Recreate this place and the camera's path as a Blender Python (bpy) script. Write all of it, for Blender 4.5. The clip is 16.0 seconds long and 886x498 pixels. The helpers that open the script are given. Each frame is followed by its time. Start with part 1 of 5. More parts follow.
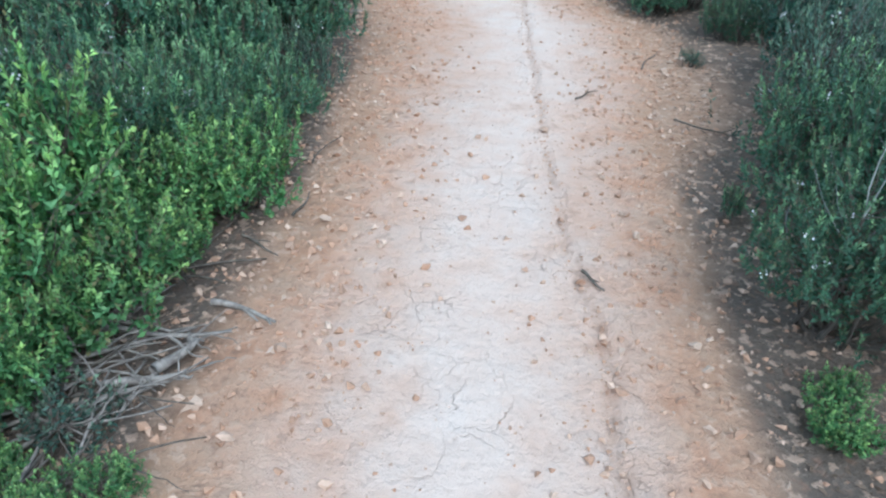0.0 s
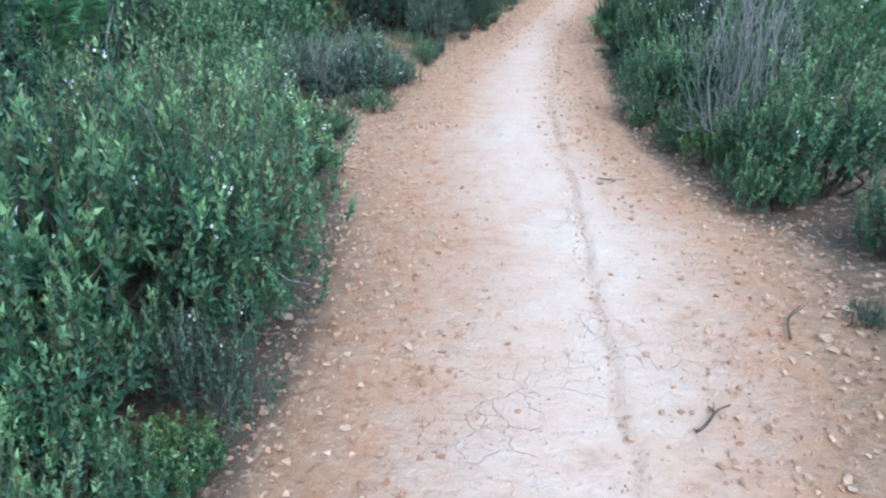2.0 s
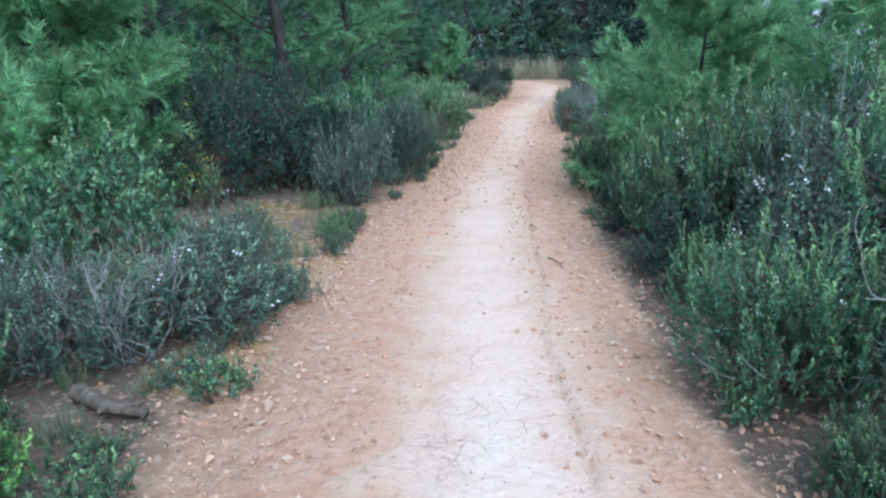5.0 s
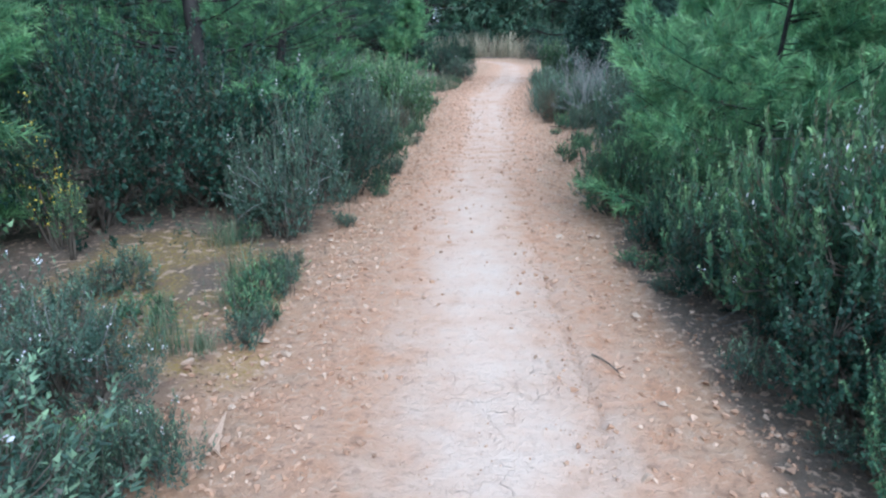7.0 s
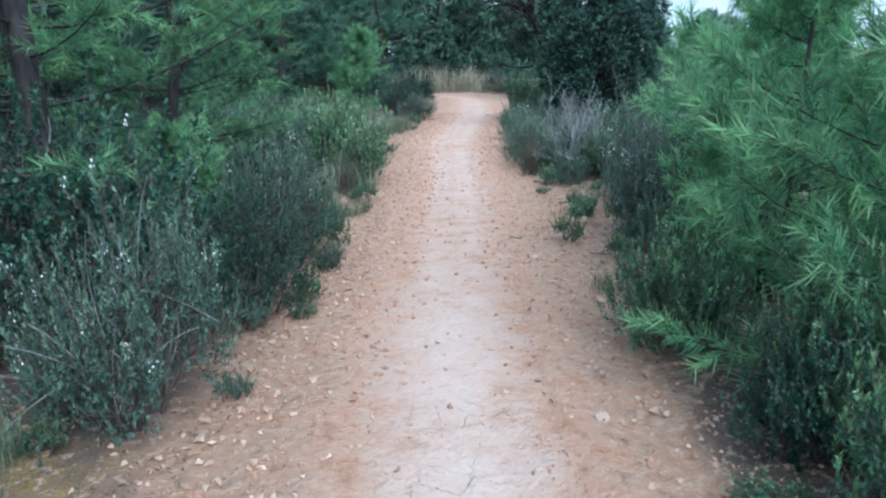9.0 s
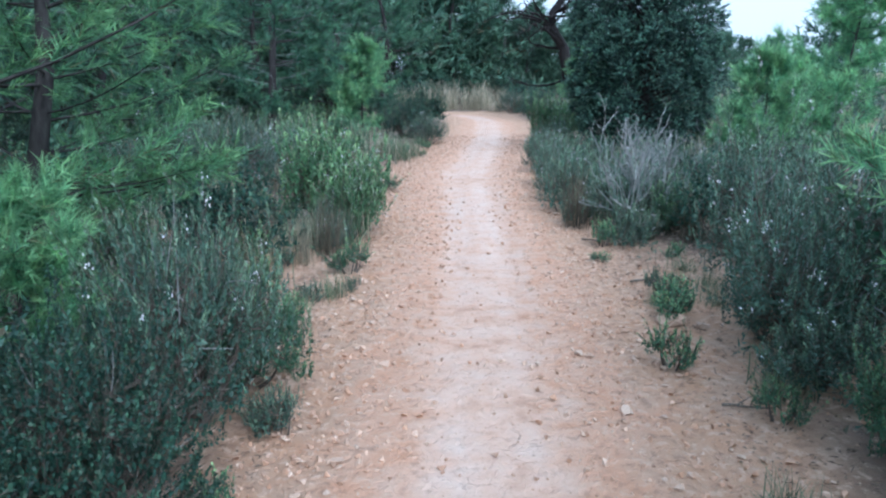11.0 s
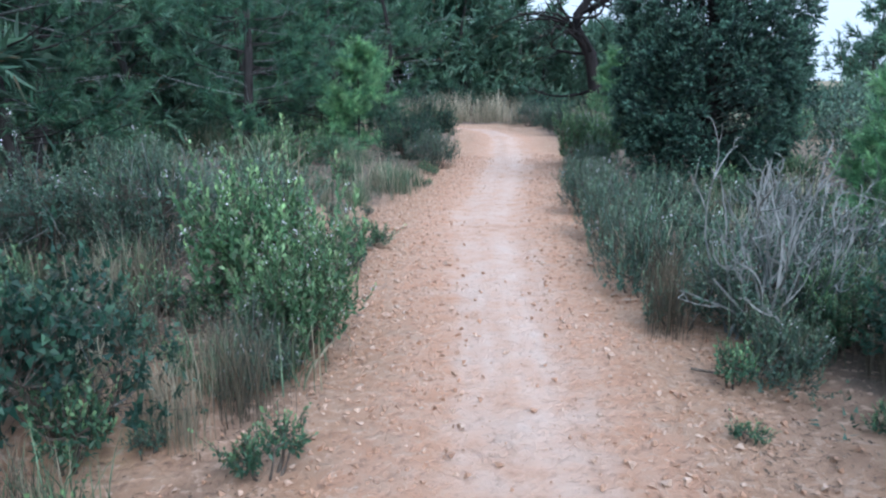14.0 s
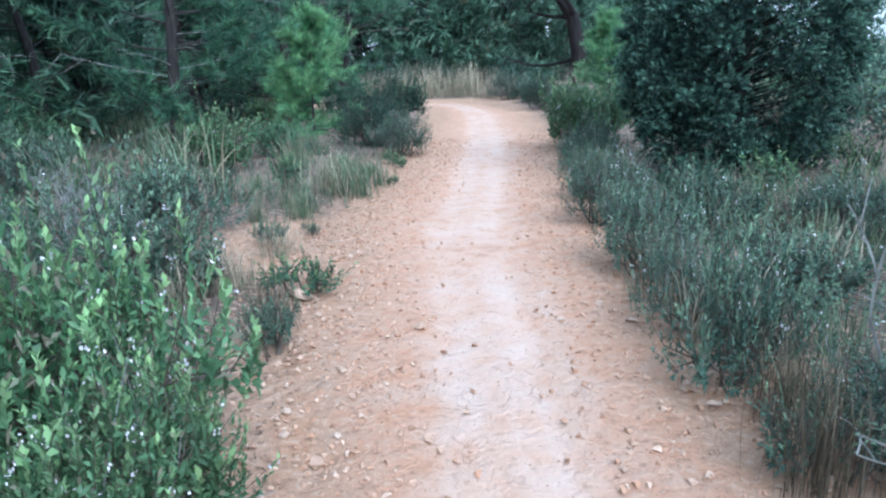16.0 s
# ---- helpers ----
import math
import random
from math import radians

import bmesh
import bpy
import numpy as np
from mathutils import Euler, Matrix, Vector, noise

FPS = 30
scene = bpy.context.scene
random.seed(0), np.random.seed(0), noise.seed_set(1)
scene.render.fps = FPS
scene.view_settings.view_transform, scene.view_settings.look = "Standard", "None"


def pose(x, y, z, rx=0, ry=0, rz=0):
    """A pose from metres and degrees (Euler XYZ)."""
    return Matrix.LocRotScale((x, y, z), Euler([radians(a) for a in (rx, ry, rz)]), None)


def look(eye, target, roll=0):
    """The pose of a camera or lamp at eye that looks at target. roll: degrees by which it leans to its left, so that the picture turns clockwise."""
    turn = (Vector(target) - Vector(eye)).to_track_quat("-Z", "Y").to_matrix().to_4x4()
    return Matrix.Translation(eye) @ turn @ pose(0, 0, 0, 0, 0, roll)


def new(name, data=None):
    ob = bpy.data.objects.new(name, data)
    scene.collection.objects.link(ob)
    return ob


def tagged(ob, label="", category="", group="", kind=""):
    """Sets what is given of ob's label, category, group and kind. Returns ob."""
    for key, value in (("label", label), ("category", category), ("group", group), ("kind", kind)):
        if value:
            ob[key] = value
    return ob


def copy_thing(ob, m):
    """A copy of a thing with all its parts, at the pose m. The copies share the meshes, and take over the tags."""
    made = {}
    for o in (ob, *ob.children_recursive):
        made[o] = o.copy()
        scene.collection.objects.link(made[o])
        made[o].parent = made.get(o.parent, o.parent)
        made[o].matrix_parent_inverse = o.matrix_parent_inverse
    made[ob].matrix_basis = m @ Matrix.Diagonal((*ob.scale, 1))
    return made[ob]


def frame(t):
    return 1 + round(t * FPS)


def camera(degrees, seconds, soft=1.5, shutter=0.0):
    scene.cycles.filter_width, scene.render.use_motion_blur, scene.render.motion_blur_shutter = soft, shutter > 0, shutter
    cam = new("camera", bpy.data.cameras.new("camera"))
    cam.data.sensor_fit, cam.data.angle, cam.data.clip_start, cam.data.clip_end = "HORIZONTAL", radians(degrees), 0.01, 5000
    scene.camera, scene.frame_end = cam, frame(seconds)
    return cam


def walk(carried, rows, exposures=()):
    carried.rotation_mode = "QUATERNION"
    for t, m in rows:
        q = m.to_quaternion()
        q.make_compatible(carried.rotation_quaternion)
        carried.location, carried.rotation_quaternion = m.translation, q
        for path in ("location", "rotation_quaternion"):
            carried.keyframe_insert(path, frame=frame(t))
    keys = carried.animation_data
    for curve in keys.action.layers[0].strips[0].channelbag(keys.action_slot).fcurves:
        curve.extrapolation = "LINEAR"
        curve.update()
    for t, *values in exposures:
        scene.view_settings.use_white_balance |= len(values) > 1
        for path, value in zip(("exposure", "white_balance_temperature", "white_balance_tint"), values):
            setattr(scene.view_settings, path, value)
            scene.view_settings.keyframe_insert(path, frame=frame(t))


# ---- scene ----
cam = camera(65.2, 16.0, soft=2.3)
METRES, EYE, TILT, LEAN, TURN = 15.2, 1.43, -33.5, -2.0, 0.0
ROWS = [
    (0.0, 0.0, 0.0, 0.0, 0.0, 0.0, -0.0),
    (0.5, 0.0012, 0.0271, 0.0163, 2.14, -0.55, 1.66),
    (1.0, -0.0002, 0.0536, 0.0333, 1.45, 0.7, 1.71),
    (1.5, 0.0045, 0.0802, 0.0514, 4.9, 2.06, 0.06),
    (2.0, 0.0056, 0.1088, 0.0715, 3.01, 8.44, 0.55),
    (2.5, 0.0077, 0.138, 0.0902, 0.48, 15.88, 1.57),
    (3.0, 0.0079, 0.1656, 0.1078, 1.89, 15.72, 1.16),
    (3.5, 0.0091, 0.1915, 0.1253, -0.17, 15.43, 1.94),
    (4.0, 0.0124, 0.2172, 0.1425, -0.36, 16.99, 0.45),
    (4.5, 0.0116, 0.2459, 0.161, 0.58, 17.69, 2.78),
    (7.0, 0.0095, 0.3801, 0.2456, -4.15, 15.24, 5.96),
    (7.5, 0.0123, 0.4076, 0.264, -3.69, 15.98, 5.96),
    (8.0, 0.0169, 0.4356, 0.28, -2.79, 15.96, 5.93),
    (8.5, 0.0223, 0.4624, 0.2995, -6.38, 16.52, 8.42),
    (11.0, 0.0445, 0.6024, 0.3888, -6.69, 18.74, 7.12),
    (11.5, 0.0481, 0.6258, 0.4053, -5.04, 16.16, 6.77),
    (12.0, 0.0495, 0.6471, 0.4203, -6.14, 18.65, 10.31),
    (12.5, 0.0545, 0.6679, 0.4335, -7.25, 17.67, 9.55),
    (13.0, 0.0592, 0.6884, 0.4464, -4.97, 21.07, 8.99),
    (13.5, 0.0639, 0.7104, 0.4621, -7.45, 21.48, 11.24),
    (14.0, 0.071, 0.7328, 0.475, -5.94, 19.5, 6.68),
    (14.5, 0.076, 0.7556, 0.4891, -6.87, 20.13, 8.22),
    (15.0, 0.0793, 0.7802, 0.5054, -6.78, 19.38, 8.74),
    (15.5, 0.0862, 0.8041, 0.5213, -5.74, 17.84, 8.63),
    (16.0, 0.0912, 0.8293, 0.538, -7.28, 17.05, 9.26),
]
EXPOSURES = [(0.0, 0.18, 5540, 5), (1.0, 0.2, 5540, 5), (2.0, 0.36, 5540, 8), (4.5, 0.40, 5520, 10), (8.5, 0.37, 5450, 8), (11.5, 0.53, 5360, 10), (13.5, 0.42, 5560, 12), (15.0, 0.29, 5580, 15), (15.5, 0.62, 5450, 10), (16.0, 0.7, 5400, 10)]
walk(cam, [(t, pose(0, 0, EYE, TILT, LEAN, TURN) @ pose(METRES * x, METRES * y, METRES * z, 90 + pitch, roll, yaw)) for t, x, y, z, yaw, pitch, roll in ROWS], EXPOSURES)

# ---- light: an overcast late afternoon ----
world = bpy.data.worlds.new("overcast_sky")
scene.world = world
world.use_nodes = True
wn, wl = world.node_tree.nodes, world.node_tree.links
wn.clear()
sky = wn.new("ShaderNodeTexSky")
sky.sky_type = "NISHITA"
sky.sun_disc = False
sky.sun_elevation, sky.sun_rotation = radians(50), radians(163)
sky.air_density, sky.dust_density, sky.ozone_density = 1.0, 6.0, 1.0
veil = wn.new("ShaderNodeMix")
veil.data_type = "RGBA"
veil.inputs["Factor"].default_value = 0.7
veil.inputs["B"].default_value = (7.9, 9.5, 10.9, 1)
back = wn.new("ShaderNodeBackground")
back.inputs["Strength"].default_value = 0.12
wout = wn.new("ShaderNodeOutputWorld")
wl.new(sky.outputs["Color"], veil.inputs["A"])
wl.new(veil.outputs["Result"], back.inputs["Color"])
wl.new(back.outputs["Background"], wout.inputs["Surface"])

sun_data = bpy.data.lights.new("sun", "SUN")
sun_data.energy, sun_data.angle, sun_data.color = 1.8, radians(35), (1.0, 0.985, 0.96)
sun = new("sun", sun_data)
sun.matrix_world = look((3, -10, 12.5), (0, 0, 0))


# ---- materials ----
def nodes_of(name):
    m = bpy.data.materials.new(name)
    m.use_nodes = True
    nt = m.node_tree
    return m, nt.nodes, nt.links, nt.nodes["Principled BSDF"]


def noise_tex(n, l, scale, detail=4, vector=None, rough=0.55):
    t = n.new("ShaderNodeTexNoise")
    t.inputs["Scale"].default_value, t.inputs["Detail"].default_value, t.inputs["Roughness"].default_value = scale, detail, rough
    if vector is not None:
        l.new(vector, t.inputs["Vector"])
    return t.outputs["Fac"]


def ramp(n, l, fac, stops):
    r = n.new("ShaderNodeValToRGB")
    e = r.color_ramp.elements
    while len(e) < len(stops):
        e.new(0.5)
    for i, (p, c) in enumerate(stops):
        e[i].position = p
        e[i].color = (c, c, c, 1) if isinstance(c, (int, float)) else (*c, 1)
    l.new(fac, r.inputs["Fac"])
    return r.outputs["Color"]


def mixed(n, l, fac, a, b, how="MIX"):
    m = n.new("ShaderNodeMix")
    m.data_type, m.blend_type = "RGBA", how
    for key, v in (("Factor", fac), ("A", a), ("B", b)):
        if isinstance(v, tuple):
            m.inputs[key].default_value = (*v, 1)
        elif isinstance(v, (int, float)):
            m.inputs[key].default_value = v
        else:
            l.new(v, m.inputs[key])
    return m.outputs["Result"]


def calc(n, l, op, a, b=0.0):
    m = n.new("ShaderNodeMath")
    m.operation = op
    for i, v in enumerate((a, b)):
        if isinstance(v, (int, float)):
            m.inputs[i].default_value = v
        else:
            l.new(v, m.inputs[i])
    return m.outputs[0]


def bumped(n, l, bsdf, height, strength, distance):
    b = n.new("ShaderNodeBump")
    b.inputs["Strength"].default_value, b.inputs["Distance"].default_value = strength, distance
    l.new(height, b.inputs["Height"])
    l.new(b.outputs["Normal"], bsdf.inputs["Normal"])


def attribute(n, name):
    a = n.new("ShaderNodeAttribute")
    a.attribute_name = name
    return a.outputs["Fac"]


def leaf_material(name, old, young, dead, rough=0.5, through_light=0.32, dead_share=0.06):
    """Foliage: older leaves inside, young ones at the shoot tips, some dead ones; every leaf and every plant a little different."""
    m, n, l, p = nodes_of(name)
    geo, obj = n.new("ShaderNodeNewGeometry"), n.new("ShaderNodeObjectInfo")
    # besides leaf age, this value carries light painted on shrubs and the juniper
    age = attribute(n, "age")
    rnd = geo.outputs["Random Per Island"]
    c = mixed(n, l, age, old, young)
    bright = calc(n, l, "MULTIPLY_ADD", rnd, 0.85)
    bright.node.inputs[2].default_value = 0.6
    clump = noise_tex(n, l, 7.0, 2, n.new("ShaderNodeTexCoord").outputs["Object"])
    bright = calc(n, l, "MULTIPLY", bright, ramp(n, l, clump, [(0.32, 0.68), (0.68, 1.32)]))
    plant = calc(n, l, "MULTIPLY_ADD", obj.outputs["Random"], 0.4)
    plant.node.inputs[2].default_value = 0.8
    value = calc(n, l, "MULTIPLY", bright, plant)
    grey = n.new("ShaderNodeCombineColor")
    for i in range(3):
        l.new(value, grey.inputs[i])
    c = mixed(n, l, 1.0, c, grey.outputs["Color"], "MULTIPLY")
    c = mixed(n, l, ramp(n, l, rnd, [(1 - dead_share - 0.01, 0.0), (1 - dead_share, 1.0)]), c, dead)
    l.new(c, p.inputs["Base Color"])
    p.inputs["Roughness"].default_value = rough
    p.inputs["Specular IOR Level"].default_value = 0.5
    tr = n.new("ShaderNodeBsdfTranslucent")
    l.new(c, tr.inputs["Color"])
    ms = n.new("ShaderNodeMixShader")
    ms.inputs["Fac"].default_value = through_light
    l.new(p.outputs["BSDF"], ms.inputs[1])
    l.new(tr.outputs["BSDF"], ms.inputs[2])
    l.new(ms.outputs["Shader"], n["Material Output"].inputs["Surface"])
    return m


def bark_material(name, dark, light, scale=30.0, bump=0.004):
    m, n, l, p = nodes_of(name)
    tc = n.new("ShaderNodeTexCoord")
    mp = n.new("ShaderNodeMapping")
    mp.inputs["Scale"].default_value = (1, 1, 0.25)
    l.new(tc.outputs["Object"], mp.inputs["Vector"])
    a = noise_tex(n, l, scale, 5, mp.outputs["Vector"])
    b = noise_tex(n, l, scale * 0.15, 3, tc.outputs["Object"])
    c = mixed(n, l, ramp(n, l, a, [(0.35, 0.0), (0.65, 1.0)]), dark, light)
    c = mixed(n, l, ramp(n, l, b, [(0.4, 0.0), (0.7, 0.6)]), c, tuple(0.6 * v for v in light))
    l.new(c, p.inputs["Base Color"])
    p.inputs["Roughness"].default_value = 0.9
    p.inputs["Specular IOR Level"].default_value = 0.2
    bumped(n, l, p, a, 0.8, bump)
    return m


def soil_colour(n, l, mid):
    return mixed(n, l, ramp(n, l, mid, [(0.3, 0.0), (0.7, 1.0)]), (0.545, 0.32, 0.198), (0.52, 0.362, 0.262))


def speckled(n, l, c, fine, grit):
    """Dark specks in the low spots of the fine noise, and pale grit in the clay."""
    c = mixed(n, l, ramp(n, l, fine, [(0.3, 0.4), (0.42, 0.0)]), c, (0.34, 0.235, 0.18))
    return mixed(n, l, ramp(n, l, grit, [(0.6, 0.0), (0.75, 0.4)]), c, (0.62, 0.53, 0.45))


ORANGE_CLAY, PINK_CLAY, PALE_CLAY = (0.59, 0.33, 0.208), (0.625, 0.42, 0.312), (0.69, 0.58, 0.512)


def earth_material():
    """Clay and soil: a bleached, trodden middle of the path, orange crumbly verges, leaf litter, ochre moss, far scrub soil."""
    m, n, l, p = nodes_of("clay_and_soil")
    pos = n.new("ShaderNodeTexCoord").outputs["Object"]
    u, worn, near = attribute(n, "across"), attribute(n, "worn"), attribute(n, "near_trail")
    big, mid = noise_tex(n, l, 1.1, 5, pos), noise_tex(n, l, 6.0, 6, pos)
    clod, fine, grit = noise_tex(n, l, 20.0, 5, pos, 0.6), noise_tex(n, l, 50.0, 6, pos, 0.7), noise_tex(n, l, 180.0, 3, pos, 0.7)
    half = lambda v, k: calc(n, l, "MULTIPLY", calc(n, l, "SUBTRACT", v, 0.5), k)
    clay = mixed(n, l, ramp(n, l, mid, [(0.3, 0.0), (0.7, 1.0)]), ORANGE_CLAY, PINK_CLAY)
    pale = calc(n, l, "ADD", calc(n, l, "ADD", worn, half(big, 0.8)), half(mid, 0.6))
    clay = mixed(n, l, ramp(n, l, pale, [(0.25, 0.0), (1.0, 1.0)]), clay, PALE_CLAY)
    edge = calc(n, l, "ADD", u, half(mid, 0.7))
    c = mixed(n, l, ramp(n, l, edge, [(0.7, 0.0), (1.15, 1.0)]), clay, soil_colour(n, l, mid))
    litter = mixed(n, l, fine, (0.085, 0.072, 0.062), (0.25, 0.195, 0.155))
    keep = calc(n, l, "ADD", calc(n, l, "ADD", near, half(mid, 1.1)), half(big, 0.9))
    c = mixed(n, l, ramp(n, l, keep, [(0.15, 0.0), (0.85, 1.0)]), litter, c)
    moss = ramp(n, l, calc(n, l, "MULTIPLY", calc(n, l, "ADD", half(mid, 0.8), big), attribute(n, "mossy")), [(0.30, 0.0), (0.50, 0.75)])
    c = mixed(n, l, calc(n, l, "MULTIPLY", moss, ramp(n, l, fine, [(0.4, 0.1), (0.6, 1.0)])), c, (0.40, 0.28, 0.06))
    c = mixed(n, l, attribute(n, "far"), c, mixed(n, l, big, (0.10, 0.115, 0.06), (0.27, 0.245, 0.14)))
    c = mixed(n, l, calc(n, l, "MULTIPLY", ramp(n, l, clod, [(0.34, 0.7), (0.44, 0.0)]), calc(n, l, "SUBTRACT", 1.0, worn)), c, (0.31, 0.195, 0.14))
    c = mixed(n, l, calc(n, l, "MULTIPLY", ramp(n, l, clod, [(0.55, 0.0), (0.61, 0.75)]), calc(n, l, "SUBTRACT", 1.0, worn)), c, (0.64, 0.46, 0.35))
    c = speckled(n, l, c, fine, grit)
    # drying cracks here and there
    crack = n.new("ShaderNodeTexVoronoi")
    crack.feature = "DISTANCE_TO_EDGE"
    crack.inputs["Scale"].default_value = 7.5
    nz = n.new("ShaderNodeTexNoise")
    nz.inputs["Scale"].default_value, nz.inputs["Detail"].default_value = 6.0, 4
    l.new(pos, nz.inputs["Vector"])
    sc, warp = n.new("ShaderNodeVectorMath"), n.new("ShaderNodeVectorMath")
    sc.operation, warp.operation = "SCALE", "ADD"
    sc.inputs["Scale"].default_value = 0.18
    l.new(nz.outputs["Color"], sc.inputs[0])
    l.new(pos, warp.inputs[0])
    l.new(sc.outputs["Vector"], warp.inputs[1])
    l.new(warp.outputs["Vector"], crack.inputs["Vector"])
    line = ramp(n, l, crack.outputs["Distance"], [(0.0, 1.0), (0.013, 0.0)])
    line = calc(n, l, "MULTIPLY", line, ramp(n, l, noise_tex(n, l, 2.1, 3, pos), [(0.47, 0.0), (0.6, 1.0)]))
    line = calc(n, l, "MULTIPLY", line, ramp(n, l, worn, [(0.2, 0.0), (0.6, 1.0)]))
    c = mixed(n, l, calc(n, l, "MULTIPLY", line, 0.22), c, (0.38, 0.27, 0.21))
    # the rut's shade is painted: darker, broken clay colour along its groove
    rut = calc(n, l, "MULTIPLY", attribute(n, "rut"), ramp(n, l, fine, [(0.35, 1.0), (0.62, 0.2)]))
    c = mixed(n, l, calc(n, l, "MULTIPLY", rut, 0.6), c, (0.36, 0.245, 0.18))
    l.new(c, p.inputs["Base Color"])
    p.inputs["Roughness"].default_value = 0.95
    rough_part = calc(n, l, "SUBTRACT", 1.25, worn)
    h = calc(n, l, "ADD", calc(n, l, "MULTIPLY", clod, 1.6), calc(n, l, "MULTIPLY", fine, 0.8))
    h = calc(n, l, "MULTIPLY", calc(n, l, "ADD", h, calc(n, l, "MULTIPLY", grit, 0.3)), rough_part)
    h = calc(n, l, "ADD", h, calc(n, l, "MULTIPLY", mid, 0.8))
    bumped(n, l, p, calc(n, l, "SUBTRACT", h, calc(n, l, "MULTIPLY", line, 0.35)), 0.9, 0.026)
    return m


def stone_material(name, a, b, spread, rough=0.85):
    m, n, l, p = nodes_of(name)
    tc, obj, geo = n.new("ShaderNodeTexCoord"), n.new("ShaderNodeObjectInfo"), n.new("ShaderNodeNewGeometry")
    t = noise_tex(n, l, 30.0, 5, tc.outputs["Object"])
    c = mixed(n, l, obj.outputs["Random"], a, b)
    c = mixed(n, l, ramp(n, l, geo.outputs["Random Per Island"], [(0.4, 0.0), (1.0, spread)]), c, b)
    c = mixed(n, l, ramp(n, l, geo.outputs["Random Per Island"], [(0.05, 0.5), (0.12, 0.0)]), c, (0.30, 0.20, 0.15))
    c = mixed(n, l, ramp(n, l, t, [(0.35, 0.5), (0.6, 0.0)]), c, (0.22, 0.15, 0.11))
    l.new(c, p.inputs["Base Color"])
    p.inputs["Roughness"].default_value = rough
    bumped(n, l, p, t, 0.6, 0.004)
    return m


def straw_material(name, a, b):
    m, n, l, p = nodes_of(name)
    geo = n.new("ShaderNodeNewGeometry")
    l.new(mixed(n, l, geo.outputs["Random Per Island"], a, b), p.inputs["Base Color"])
    p.inputs["Roughness"].default_value = 0.7
    return m


M_BRIGHT = leaf_material("bright_shrub_leaf", (0.095, 0.25, 0.100), (0.40, 0.64, 0.20), (0.22, 0.22, 0.10))
M_GREEN = leaf_material("mid_green_leaf", (0.064, 0.165, 0.104), (0.295, 0.50, 0.235), (0.17, 0.17, 0.10))
M_DARK = leaf_material("dark_green_leaf", (0.026, 0.082, 0.062), (0.095, 0.208, 0.125), (0.11, 0.11, 0.075))
M_ROSEMARY = leaf_material("rosemary_leaf", (0.064, 0.130, 0.102), (0.225, 0.358, 0.225), (0.17, 0.17, 0.15), 0.6, 0.22)
M_PALE = leaf_material("pale_rockrose_leaf", (0.095, 0.215, 0.115), (0.36, 0.57, 0.27), (0.24, 0.24, 0.18), 0.6, 0.28)
M_OLIVE = leaf_material("olive_green_leaf", (0.095, 0.175, 0.105), (0.39, 0.50, 0.235), (0.30, 0.28, 0.16), 0.6, 0.25, 0.1)
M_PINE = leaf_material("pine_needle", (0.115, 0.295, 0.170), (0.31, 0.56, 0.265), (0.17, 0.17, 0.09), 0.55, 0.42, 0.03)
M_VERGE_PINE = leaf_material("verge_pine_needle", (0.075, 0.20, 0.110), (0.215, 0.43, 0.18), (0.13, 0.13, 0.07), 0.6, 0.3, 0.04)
# forest pines: the shade of the woods is put into a darker needle colour
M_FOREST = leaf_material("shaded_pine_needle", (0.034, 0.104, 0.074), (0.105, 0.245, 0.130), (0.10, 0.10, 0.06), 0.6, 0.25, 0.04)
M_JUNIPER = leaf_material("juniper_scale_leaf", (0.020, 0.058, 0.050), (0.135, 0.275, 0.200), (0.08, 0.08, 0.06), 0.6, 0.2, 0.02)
M_GRASS = leaf_material("grass_blade", (0.075, 0.145, 0.088), (0.19, 0.28, 0.17), (0.34, 0.31, 0.22), 0.6, 0.28, 0.18)
M_STRAW = leaf_material("dry_grass_blade", (0.27, 0.25, 0.18), (0.52, 0.48, 0.37), (0.20, 0.20, 0.13), 0.7, 0.25, 0.15)
M_RUSH = leaf_material("brown_stalk", (0.10, 0.095, 0.07), (0.22, 0.19, 0.135), (0.07, 0.065, 0.05), 0.7, 0.15, 0.2)
M_SCRUB = leaf_material("undergrowth_leaf", (0.060, 0.118, 0.088), (0.150, 0.24, 0.165), (0.24, 0.21, 0.16), 0.65, 0.22, 0.14)
M_TWIG = bark_material("twig_bark", (0.07, 0.06, 0.05), (0.17, 0.15, 0.13))
M_GREY_TWIG = bark_material("weathered_twig", (0.15, 0.165, 0.165), (0.35, 0.375, 0.375))
M_BARK = bark_material("pine_bark", (0.024, 0.023, 0.025), (0.072, 0.068, 0.068), 22.0, 0.012)
M_CHARRED = bark_material("charred_bark", (0.010, 0.010, 0.011), (0.034, 0.031, 0.032), 14.0, 0.02)
M_DEADWOOD = bark_material("bleached_dead_wood", (0.15, 0.135, 0.125), (0.36, 0.33, 0.30), 40.0, 0.003)
M_EARTH = earth_material()
M_STONE = stone_material("limestone_pebble", (0.48, 0.31, 0.22), (0.64, 0.50, 0.40), 0.25)
M_GRAVEL = stone_material("clay_gravel", (0.46, 0.255, 0.155), (0.70, 0.54, 0.43), 0.9)
M_LITTER = straw_material("leaf_litter", (0.09, 0.062, 0.042), (0.22, 0.155, 0.11))
M_FLOWER = straw_material("pale_petal", (0.66, 0.68, 0.80), (0.80, 0.80, 0.84))
M_YELLOW = straw_material("yellow_petal", (0.75, 0.55, 0.05), (0.80, 0.66, 0.10))


